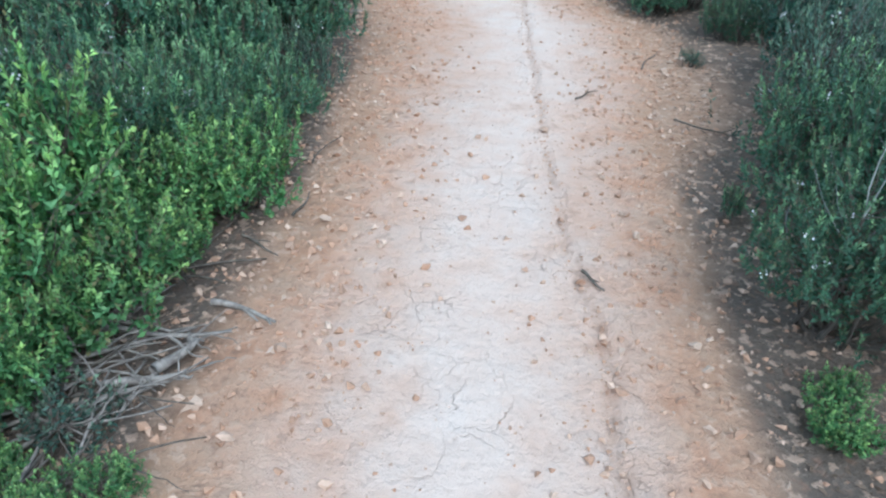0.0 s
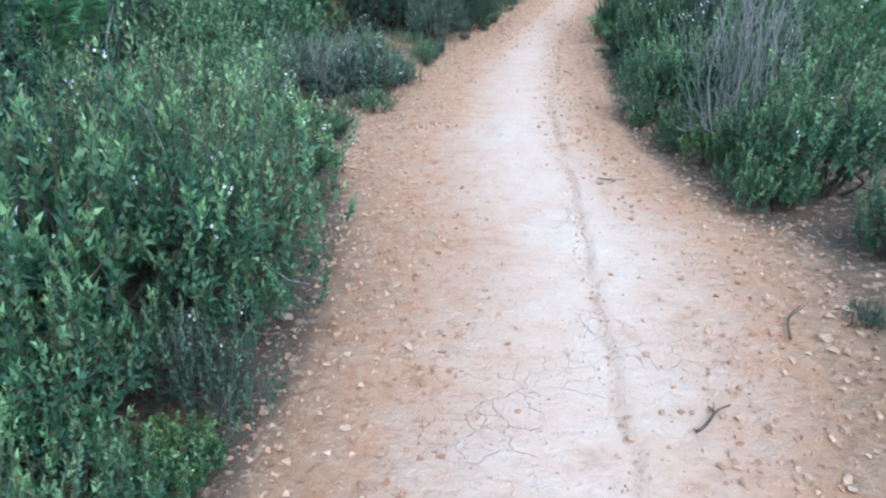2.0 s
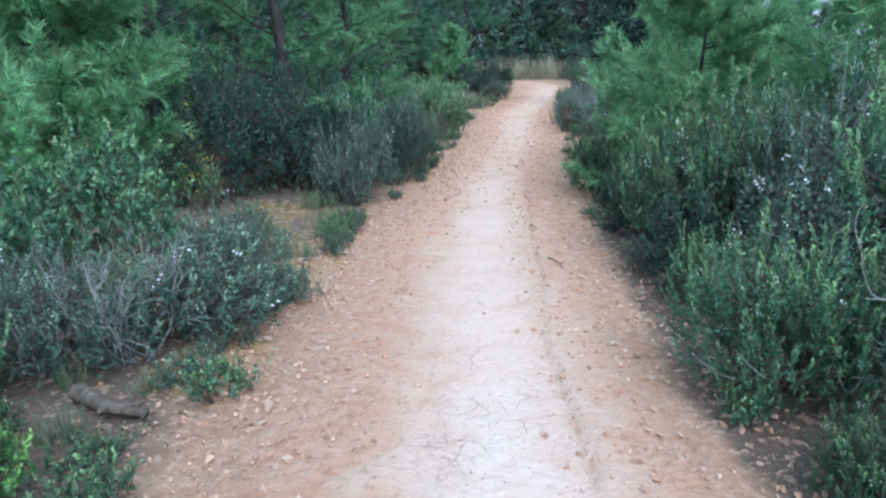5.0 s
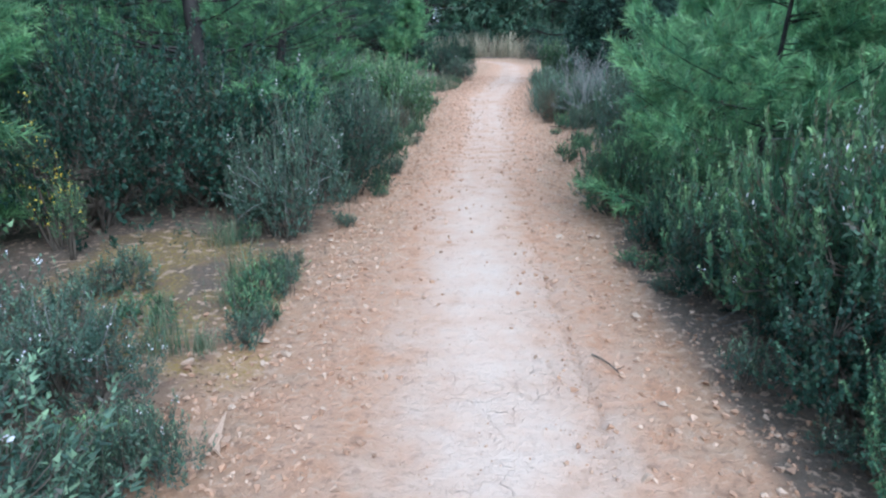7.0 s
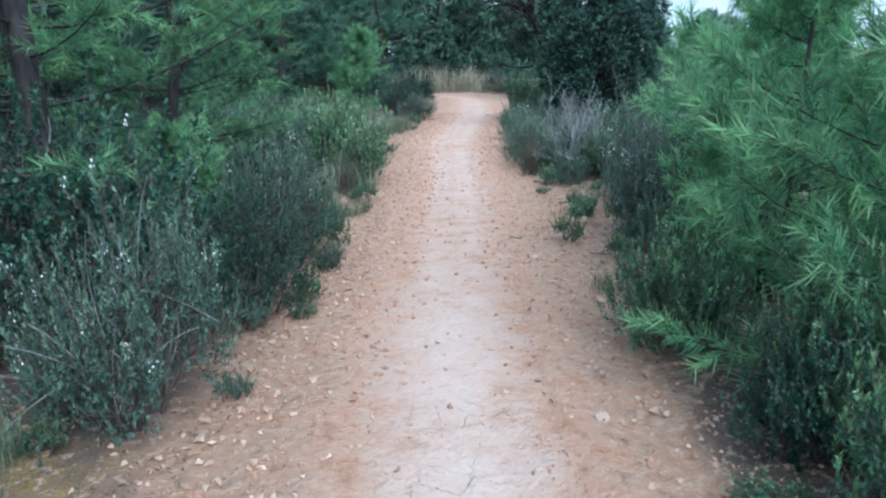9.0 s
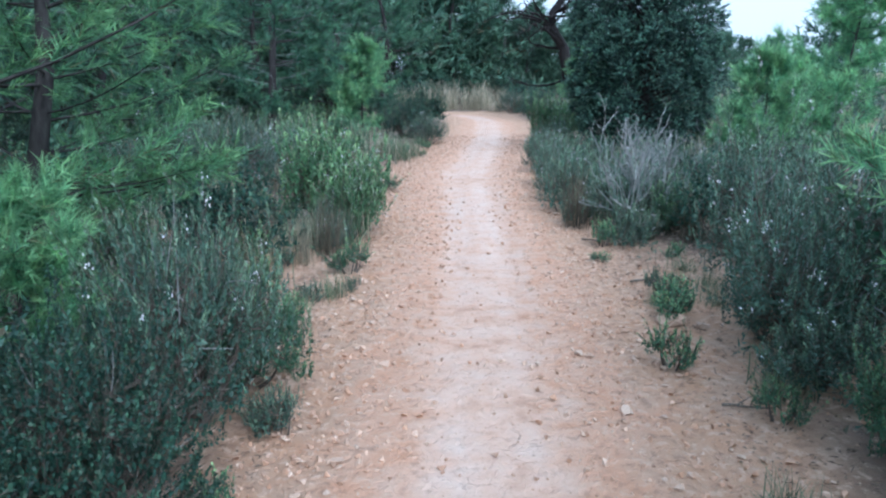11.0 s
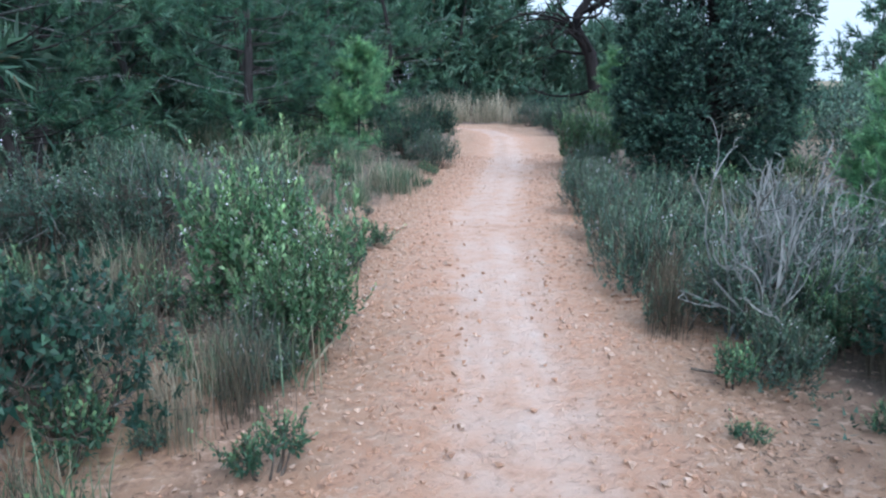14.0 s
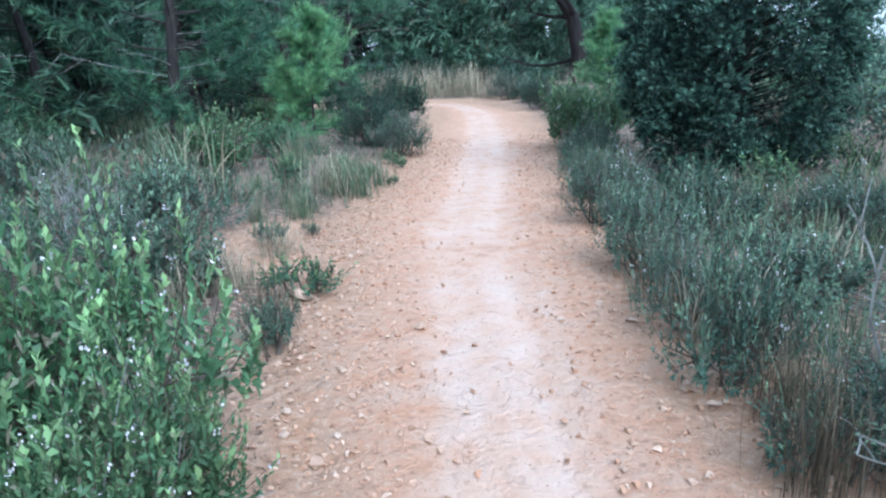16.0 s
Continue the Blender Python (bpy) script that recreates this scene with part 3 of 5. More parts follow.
def make_pine(name, h, r, whorls, shoots, needles, needle, width, trunk_r, bare_to=0.15, dead=6, material=None, lean=0.0, tuft=0.16, inner=0.3):
    """A young Aleppo pine: trunk, whorled limbs, needle tufts at the shoots, some dead lower twigs."""
    thing = new(name)
    zs = np.linspace(0, h, 10)
    wob = 0.025 * h * np.stack([np.sin(zs * 1.3 + rng.random() * 6), np.cos(zs * 1.1 + rng.random() * 6), np.zeros(10)], axis=1)
    wob -= wob[0]
    trunk_line = np.stack([lean * zs, np.zeros(10), zs - 0.05], axis=1) + wob
    tv, tf = tubes(trunk_line[None], (trunk_r * (1 - 0.9 * zs / h) + 0.006)[None], 9)
    linked("trunk", tv.tolist(), tf, M_BARK, thing, "", (), True)

    def on_trunk(z):
        return np.stack([np.interp(z, zs, trunk_line[:, i]) for i in range(3)], axis=-1)
    limbs = whorls * 5
    z0 = np.repeat(h * (bare_to + (0.97 - bare_to) * (np.arange(whorls) + 0.5) / whorls), 5) + 0.05 * rng.normal(size=limbs)
    a = rng.random(limbs) * 2 * math.pi
    k = z0 / h
    reach = r * np.clip(1.15 - k ** 1.6, 0.12, 1) * (0.6 + 0.5 * rng.random(limbs))
    p0 = on_trunk(z0)
    p1 = p0 + np.stack([np.cos(a) * reach, np.sin(a) * reach, reach * (0.15 + 0.45 * k + 0.15 * rng.normal(size=limbs))], axis=1)
    limb = curve_lines(p0, p1, np.stack([np.zeros(limbs), np.zeros(limbs), -0.07 * reach], axis=1), 6)
    lv, lf = tubes(limb, np.linspace(1, 0.25, 6)[None] * (0.004 + 0.008 * reach / r)[:, None] * (trunk_r / 0.06) ** 0.5, 4)
    if dead:
        da, dz = rng.random(dead) * 2 * math.pi, h * (0.08 + 0.45 * rng.random(dead))
        d0 = on_trunk(dz)
        dl = r * (0.35 + 0.5 * rng.random(dead))
        d1 = d0 + np.stack([np.cos(da) * dl, np.sin(da) * dl, dl * 0.2 * rng.normal(size=dead)], axis=1)
        main = curve_lines(d0, d1, 0.05 * rng.normal(size=(dead, 3)), 6)
        who, at = rng.integers(0, dead, dead * 5), rng.integers(2, 6, dead * 5)
        e0 = main[who, at]
        e1 = e0 + unit(unit(d1 - d0)[who] + 0.6 * rng.normal(size=(dead * 5, 3))) * (r * 0.22 * (0.4 + rng.random(dead * 5)))[:, None]
        twig = curve_lines(e0, e1, 0.02 * rng.normal(size=(dead * 5, 3)), 6)
        dv, df = tubes(np.concatenate([main, twig]), np.concatenate([np.linspace(0.007, 0.003, 6)[None] * np.ones((dead, 1)), np.linspace(0.004, 0.0015, 6)[None] * np.ones((dead * 5, 1))]), 3)
        tagged(linked("dead_twig_growth", dv.tolist(), df, M_GREY_TWIG, thing, "bare grey dead twigs"), kind="stuff")
    tagged(linked("limb_frame", lv.tolist(), lf, M_BARK, thing), kind="stuff")
    who = rng.integers(0, limbs, shoots)
    at = inner + (1 - inner) * rng.random(shoots) ** 0.75
    idx = np.minimum((at * 5).astype(int), 4)
    fr = (at * 5 - idx)[:, None]
    s0 = limb[who, idx] * (1 - fr) + limb[who, idx + 1] * fr
    way = unit(unit(p1 - p0)[who] + 0.75 * rng.normal(size=(shoots, 3)) + np.array([0, 0, 0.35]))
    s1 = s0 + way * (tuft * (0.6 + 0.8 * rng.random(shoots)))[:, None]
    # needles: slender triangles fanning forward
    kk = (np.arange(needles)[None] + rng.random((shoots, needles))) / needles
    base = s0[:, None] + (s1 - s0)[:, None] * kk[..., None]
    nd = unit(way[:, None] * 0.9 + unit(rng.normal(size=(shoots, needles, 3))) * 0.8)
    nl = needle * (0.7 + 0.5 * rng.random((shoots, needles, 1)))
    side = unit(np.cross(nd, rng.normal(size=(shoots, needles, 3)))) * width / 2
    tri = np.stack([base - side, base + side, base + nd * nl], axis=2).reshape(-1, 3, 3)
    age = (kk * (0.4 + 0.7 * rng.random((shoots, 1)))).ravel()
    quads("needle_foliage", tri, material or M_PINE, thing, age)
    SIZE[thing.name] = (h, r)
    return thing


def make_juniper(h, r, shoots, per):
    """A dense dark column of scale-leaved sprays, reaching nearly to the ground."""
    thing = new("juniper_tree")
    tv, tf = tubes(np.array([[[0, 0, -0.05], [0.03, 0, h * 0.3], [-0.02, 0.03, h * 0.6], [0, 0, h * 0.92]]]), np.array([[0.11, 0.09, 0.06, 0.015]]), 8)
    linked("trunk", tv.tolist(), tf, M_BARK, thing, "", (), True)
    clumps = 620
    k = rng.permutation((np.arange(clumps) + rng.random(clumps)) / clumps)
    prof = np.interp(k, [0, 0.06, 0.2, 0.45, 0.7, 0.88, 1.0], [0.62, 0.86, 1.0, 0.98, 0.86, 0.62, 0.2])
    a = rng.random(clumps) * 2 * math.pi
    rr = r * prof * np.where(np.arange(clumps) < 170, 0.4 + 0.22 * rng.random(clumps), 0.74 + 0.2 * rng.random(clumps))
    c = np.stack([np.cos(a) * rr, np.sin(a) * rr, 0.2 + (h - 0.4) * k], axis=1)
    limb = curve_lines(np.stack([0 * a, 0 * a, c[:, 2] * 0.75], axis=1), c, np.zeros((clumps, 3)), 3)
    lv, lf = tubes(limb, np.array([[0.008, 0.005, 0.002]]) * np.ones((clumps, 1)), 4)
    tagged(linked("limb_frame", lv.tolist(), lf, M_BARK, thing), kind="stuff")
    # every clump is a rounded head of short sprays; sunlight on its top is painted in paler leaves
    who = rng.integers(0, clumps, shoots)
    size = np.where(np.arange(clumps) < 170, 0.3, 0.14 + 0.11 * rng.random(clumps))[who]
    out = unit(c[who] * np.array([1, 1, 0]))
    d = unit(rng.normal(size=(shoots, 3)) + 0.75 * out + np.array([0, 0, 0.3]))
    s0 = c[who] + d * (size * 0.35)[:, None]
    s1 = c[who] + d * (size * (0.9 + 0.25 * rng.random(shoots)))[:, None]
    q, age = shoots_with_leaves(s0, s1, per, 0.046, 0.0165, 0.75, 0.05, slips_on)
    crown_light = np.clip(0.45 + 0.5 * (d * (0.6 * out + np.array([0, 0, 0.8]))).sum(axis=1), 0.1, 1.2)
    quads("foliage", q, M_JUNIPER, thing, np.clip(age * np.repeat(crown_light, per) * 1.4, 0, 1))
    return tagged(thing, "dense dark green columnar juniper beside the path", "tree")


# ---- the kinds of plants ----
KINDS = {}


def kind(key, label, category, group, *things):
    KINDS[key] = dict(things=list(things), used=set(), next=0, label=label, category=category, group=group)


kind("bright", "bright green leafy shrub with pale young shoots", "shrub", "bright green shrubs",
     make_shrub("leafy_shrub", M_BRIGHT, 0.55, 0.34, 12, 220, 24, 0.038, 0.0135, 0.13),
     make_shrub("leafy_shrub", M_BRIGHT, 0.75, 0.42, 16, 290, 24, 0.038, 0.0135, 0.15))
kind("green", "dense green mastic shrub with glossy small leaves", "shrub", "green mastic shrubs",
     make_shrub("mastic_shrub", M_GREEN, 0.85, 0.55, 22, 380, 40, 0.036, 0.0115, 0.15, 0.78, 0.85, 26, None, 22, slips_on),
     make_shrub("mastic_shrub", M_GREEN, 1.15, 0.62, 28, 470, 40, 0.037, 0.0120, 0.17, 0.78, 0.85, 40, None, 34, slips_on),
     make_shrub("mastic_shrub", M_GREEN, 0.60, 0.42, 16, 270, 38, 0.033, 0.0110, 0.13, 0.78, 0.85, 10, None, 0, slips_on))
kind("dark", "dark green scrubby shrub with dense small leaves", "shrub", "dark green shrubs",
     make_shrub("kermes_shrub", M_DARK, 1.2, 0.85, 30, 560, 24, 0.038, 0.0165, 0.14, 0.55, 1.0, 0, None, 10),
     make_shrub("kermes_shrub", M_DARK, 0.7, 0.5, 18, 320, 22, 0.036, 0.0155, 0.12, 0.6, 1.0))
kind("rosemary", "grey-green rosemary bush with upright shoots and pale flowers", "shrub", "rosemary bushes",
     make_shrub("rosemary_bush", M_ROSEMARY, 0.85, 0.45, 18, 320, 30, 0.036, 0.0095, 0.22, 0.85, 0.8, 40, None, 26, slips_on),
     make_shrub("rosemary_bush", M_ROSEMARY, 0.65, 0.50, 18, 300, 28, 0.035, 0.0095, 0.19, 0.8, 0.8, 18, None, 30, slips_on),
     make_shrub("rosemary_bush", M_ROSEMARY, 0.42, 0.30, 11, 160, 26, 0.032, 0.009, 0.14, 0.85, 0.8, 8, None, 0, slips_on))
kind("pale", "pale green rockrose bush with whitish flowers", "shrub", "pale rockrose bushes",
     make_shrub("rockrose_bush", M_PALE, 0.95, 0.46, 18, 300, 22, 0.042, 0.0145, 0.19, 0.8, 0.75, 90, None, 14),
     make_shrub("rockrose_bush", M_PALE, 0.75, 0.42, 16, 260, 22, 0.040, 0.0145, 0.17, 0.8, 0.75, 40))
kind("olive", "yellowish green shrub with thin grey dead twigs", "shrub", "olive green shrubs",
     make_shrub("olive_shrub", M_OLIVE, 0.85, 0.45, 22, 420, 26, 0.033, 0.0105, 0.15, 0.72, 0.85, 20, None, 46, slips_on))
kind("broom", "thin green herb with small yellow flowers", "herb", "yellow-flowered herbs",
     make_shrub("flowering_herb", M_PALE, 0.8, 0.2, 6, 60, 14, 0.03, 0.007, 0.18, 0.95, 0.7, 24, None, 0, slips_on, M_YELLOW))
kind("scrub", "dull green scrubland bush further from the path", "shrub", "scrub bushes",
     make_shrub("scrub_bush", M_GREEN, 0.95, 0.6, 16, 200, 15, 0.066, 0.027, 0.17, 0.7, 0.9, 0, None, 0, slips_on),
     make_shrub("scrub_bush", M_ROSEMARY, 0.7, 0.5, 15, 210, 16, 0.058, 0.018, 0.19, 0.85, 0.8, 0, None, 0, slips_on),
     make_shrub("scrub_bush", M_DARK, 0.8, 0.6, 16, 200, 14, 0.066, 0.030, 0.15, 0.6, 1.0, 0, None, 6, slips_on),
     make_shrub("scrub_bush", M_PALE, 0.85, 0.5, 14, 190, 15, 0.058, 0.022, 0.19, 0.85, 0.8, 12, None, 0, slips_on))
kind("low", "low dull green herb tuft at the path's edge", "herb", "low herbs",
     make_shrub("low_herb", M_ROSEMARY, 0.22, 0.16, 7, 60, 14, 0.024, 0.0075, 0.09, 0.85, 0.8),
     make_shrub("low_herb", M_GREEN, 0.20, 0.16, 7, 55, 12, 0.026, 0.010, 0.08, 0.75, 0.9))
kind("dry", "leafless grey dry shrub with forked twigs", "shrub", "dry grey shrubs",
     make_dry_shrub("dry_shrub", 0.9, 0.5, 22, (50, 105, 150), M_GREY_TWIG, M_ROSEMARY),
     make_dry_shrub("dry_shrub", 0.7, 0.5, 20, (46, 95, 140), M_GREY_TWIG, M_ROSEMARY))
kind("grass", "tuft of green and straw-coloured grass", "grass", "grass tufts",
     make_tuft("grass_tuft", M_GRASS, 0.42, 0.28, 150, 0.6, 0.006),
     make_tuft("grass_tuft", M_GRASS, 0.30, 0.22, 110, 0.75, 0.006))
kind("straw", "tall clump of dry straw-coloured grass", "grass", "dry grass clumps",
     make_tuft("dry_grass_clump", M_STRAW, 0.95, 0.5, 190, 0.45, 0.009, 30),
     make_tuft("dry_grass_clump", M_STRAW, 0.6, 0.35, 130, 0.55, 0.007, 12))
kind("rush", "clump of brown upright dry stalks", "grass", "brown stalk clumps",
     make_tuft("stalk_clump", M_RUSH, 0.55, 0.26, 150, 0.5, 0.0042, 60))
kind("sapling", "soft bright green young Aleppo pine", "tree", "young pines",
     make_pine("pine_sapling", 2.4, 0.95, 13, 1700, 36, 0.10, 0.0072, 0.018, 0.02, 2, None, 0.0, 0.17, 0.06),
     make_pine("pine_sapling", 1.4, 0.7, 10, 800, 38, 0.095, 0.0072, 0.012, 0.02, 0, None, 0.0, 0.15, 0.06))
kind("verge_pine", "Aleppo pine whose low branches reach towards the path", "tree", "pine trees",
     make_pine("pine_tree", 5.4, 1.7, 15, 2000, 34, 0.10, 0.0060, 0.085, 0.12, 0, M_VERGE_PINE, 0.02, 0.2, 0.2))
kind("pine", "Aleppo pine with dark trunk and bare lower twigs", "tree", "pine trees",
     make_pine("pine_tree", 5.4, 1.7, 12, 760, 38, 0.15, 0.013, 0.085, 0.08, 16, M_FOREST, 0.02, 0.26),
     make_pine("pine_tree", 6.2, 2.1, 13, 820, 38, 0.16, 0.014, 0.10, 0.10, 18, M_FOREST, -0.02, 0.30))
M_FAR_PINE = leaf_material("far_pine_needle", (0.042, 0.108, 0.080), (0.110, 0.225, 0.14), (0.12, 0.10, 0.06), 0.6, 0.15, 0.03)
kind("farpine", "distant bushy pine at the edge of the clearing", "tree", "far pines",
     make_pine("far_pine", 6.0, 2.6, 11, 620, 10, 0.40, 0.075, 0.12, 0.04, 0, M_FAR_PINE, 0.01, 0.5),
     make_pine("far_pine", 4.2, 2.3, 9, 540, 10, 0.38, 0.072, 0.10, 0.02, 0, M_FAR_PINE, -0.02, 0.45))
kind("farbush", "distant rounded dull green bush", "shrub", "far bushes",
     make_shrub("far_bush", M_DARK, 1.5, 1.1, 14, 200, 8, 0.14, 0.06, 0.25, 0.5, 1.0, 0, None, 0, slips_on),
     make_shrub("far_bush", M_ROSEMARY, 1.1, 0.9, 12, 180, 8, 0.12, 0.045, 0.25, 0.7, 0.9, 0, None, 0, slips_on))
TAKEN = []


def plant(key, x, y, h, w, turn=None, label=""):
    """Set one plant of a kind at (x, y), h metres high and w metres wide."""
    k = KINDS[key]
    proto = min(k["things"], key=lambda o: abs(math.log(SIZE[o.name][0] / h)) + 0.35 * ((k["next"] + k["things"].index(o)) % len(k["things"])))
    k["next"] += 1
    ph, pr = SIZE[proto.name]
    turn = random.uniform(0, 360) if turn is None else turn
    size = Vector((0.5 * w / pr * random.uniform(0.94, 1.06), 0.5 * w / pr * random.uniform(0.94, 1.06), h / ph))
    at = pose(x, y, ground_z(x, y) - 0.01, random.uniform(-3, 3), random.uniform(-3, 3), turn)
    if proto.name in k["used"]:
        rest = Vector(a / b for a, b in zip(size, proto.scale))
        ob = copy_thing(proto, at @ Matrix.Diagonal((*rest, 1)))
    else:
        k["used"].add(proto.name)
        proto.matrix_basis = at @ Matrix.Diagonal((*size, 1))
        ob = proto
    tagged(ob, label or k["label"], k["category"], k["group"])
    TAKEN.append((x, y, w * 0.5))
    return ob


# ---- plants along the path, stretch by stretch: kind, x, y, height, width ----
for row in [
    ("bright", -0.98, 1.66, 0.46, 0.50), ("bright", -1.16, 1.36, 0.50, 0.45), ("bright", -1.32, 1.98, 0.74, 0.66),
    ("bright", -0.74, 2.42, 0.50, 0.50), ("bright", -1.02, 2.22, 0.5, 0.52), ("green", -1.22, 2.45, 0.72, 0.62), ("bright", -0.98, 2.0, 0.3, 0.4), ("green", -0.9, 2.62, 0.5, 0.5), ("bright", -1.3, 1.55, 0.6, 0.55), ("green", -1.02, 2.72, 0.62, 0.72), ("bright", -1.02, 1.0, 0.16, 0.26),
    ("green", -1.7, 2.5, 0.9, 0.9), ("rosemary", -1.75, 1.5, 0.8, 0.7), ("green", -1.42, 3.55, 1.15, 1.15),
    ("green", -0.86, 3.06, 0.52, 0.60), ("bright", -0.78, 2.74, 0.26, 0.30), ("green", -0.98, 4.30, 1.12, 1.05),
    ("green", -1.15, 3.4, 0.75, 0.7), ("dark", -1.9, 4.4, 1.2, 1.2), ("rosemary", -0.72, 3.75, 0.45, 0.4),
]:
    plant(*row)
for row in [
    ("green", 1.30, 1.72, 0.74, 0.74), ("bright", 1.14, 1.33, 0.17, 0.26), ("green", 1.62, 2.62, 0.72, 0.80),
    ("green", 1.78, 1.95, 0.95, 0.9), ("rosemary", 1.95, 3.1, 0.8, 0.8), ("green", 2.25, 2.4, 0.9, 0.9),
    ("bright", 1.32, 1.05, 0.22, 0.25), ("dark", 2.3, 3.9, 0.8, 0.9), ("green", 2.12, 4.95, 0.45, 0.50),
    ("low", 1.62, 4.35, 0.14, 0.16), ("low", 1.22, 2.45, 0.18, 0.14), ("green", 2.0, 5.8, 0.88, 0.95), ("bright", 1.72, 6.3, 0.34, 0.5), ("green", 1.7, 5.6, 0.4, 0.5), ("dark", 2.5, 4.9, 0.8, 0.8),
]:
    plant(*row)
for row in [
    ("pale", -0.98, 5.5, 0.92, 0.85), ("olive", -1.35, 5.0, 1.0, 0.9), ("olive", -0.92, 5.1, 0.74, 0.62), ("olive", -0.98, 4.75, 0.6, 0.55), ("rosemary", -1.5, 6.3, 0.7, 0.7), ("green", -1.55, 5.7, 0.9, 0.8),
    ("rosemary", -1.05, 8.35, 0.58, 0.95), ("rosemary", -1.5, 8.0, 0.6, 0.8), ("dry", -1.2, 8.1, 0.55, 0.7), ("low", -0.72, 8.6, 0.26, 0.26),
    ("sapling", -2.8, 11.0, 2.6, 2.2), ("sapling", -2.6, 9.6, 1.3, 1.1), ("dark", -1.1, 12.3, 1.35, 1.7), ("dark", -1.75, 11.8, 1.5, 1.4),
    ("green", -1.8, 7.5, 0.6, 0.6), ("bright", -1.3, 6.95, 0.36, 0.42), ("green", -1.46, 6.72, 0.55, 0.5), ("pale", -1.62, 7.2, 0.66, 0.6), ("bright", -1.24, 6.58, 0.2, 0.3), ("low", -1.05, 7.2, 0.14, 0.3), ("low", -1.0, 6.85, 0.12, 0.26), ("grass", -1.2, 7.35, 0.2, 0.3), ("low", -0.8, 6.1, 0.2, 0.22), ("rosemary", -0.55, 8.85, 0.3, 0.3),
    ("dark", -0.55, 12.2, 1.0, 0.9), ("dark", 0.0, 12.7, 0.8, 0.7), ("sapling", -0.5, 13.55, 0.95, 0.9), ("verge_pine", -0.8, 14.5, 3.0, 2.3), ("broom", -1.75, 11.2, 0.95, 0.35), ("broom", -1.6, 11.0, 0.6, 0.3),
]:
    plant(*row)
for row in [
    ("green", 1.62, 7.5, 0.80, 0.80), ("green", 2.1, 9.2, 1.25, 1.0), ("dry", 1.74, 6.35, 1.02, 0.62), ("green", 1.86, 5.95, 0.62, 0.55),
    ("green", 1.58, 6.75, 0.36, 0.42), ("rosemary", 2.45, 8.6, 1.3, 1.3), ("green", 2.2, 7.0, 1.05, 0.9), ("dry", 2.0, 6.8, 0.95, 0.7),
    ("sapling", 2.62, 11.0, 2.3, 1.75), ("sapling", 2.9, 12.2, 2.4, 1.6), ("pale", 2.08, 9.6, 0.70, 0.75), ("dark", 1.84, 8.8, 0.56, 0.6), ("green", 1.8, 8.35, 0.5, 0.55), ("dark", 2.0, 9.25, 0.6, 0.6), ("low", 1.62, 8.6, 0.18, 0.26),
    ("green", 1.98, 11.7, 0.66, 0.66), ("green", 2.1, 10.35, 0.68, 0.62), ("low", 1.72, 10.5, 0.13, 0.26), ("rosemary", 2.7, 9.9, 0.9, 0.8),
    ("low", 1.66, 10.1, 0.12, 0.16), ("dark", 1.92, 9.95, 0.5, 0.5), ("dark", 2.02, 10.75, 0.55, 0.5), ("green", 2.3, 10.8, 0.9, 0.7), ("green", 2.9, 8.0, 1.4, 1.2), ("dark", 2.4, 9.3, 0.8, 0.7),
]:
    plant(*row)
for row in [
    ("rosemary", -1.0, 9.3, 0.55, 0.62), ("grass", -1.35, 9.0, 0.5, 0.7), ("grass", -0.75, 9.75, 0.26, 0.3), ("low", -0.35, 9.95, 0.16, 0.16),
    ("low", -0.28, 10.35, 0.22, 0.14), ("grass", -0.55, 10.6, 0.3, 0.3), ("rosemary", -0.36, 11.5, 0.95, 0.7), ("rosemary", 0.1, 13.45, 0.9, 0.7),
    ("green", 0.26, 13.75, 0.58, 0.6), ("rush", 0.64, 15.95, 0.5, 0.4), ("straw", 0.46, 15.75, 0.42, 0.3), ("low", 0.8, 15.5, 0.24, 0.28), ("grass", 0.5, 16.2, 0.4, 0.4), ("rosemary", 0.66, 16.35, 0.45, 0.4), ("dark", -0.25, 13.15, 0.5, 0.62),
    ("green", -0.5, 14.7, 0.75, 0.75), ("rosemary", -0.15, 16.6, 0.45, 0.6), ("rush", 0.12, 15.2, 0.36, 0.3), ("rosemary", 0.1, 14.3, 0.5, 0.5),
    ("low", 0.55, 15.0, 0.12, 0.2), ("low", 0.45, 14.4, 0.22, 0.2),
]:
    plant(*row)
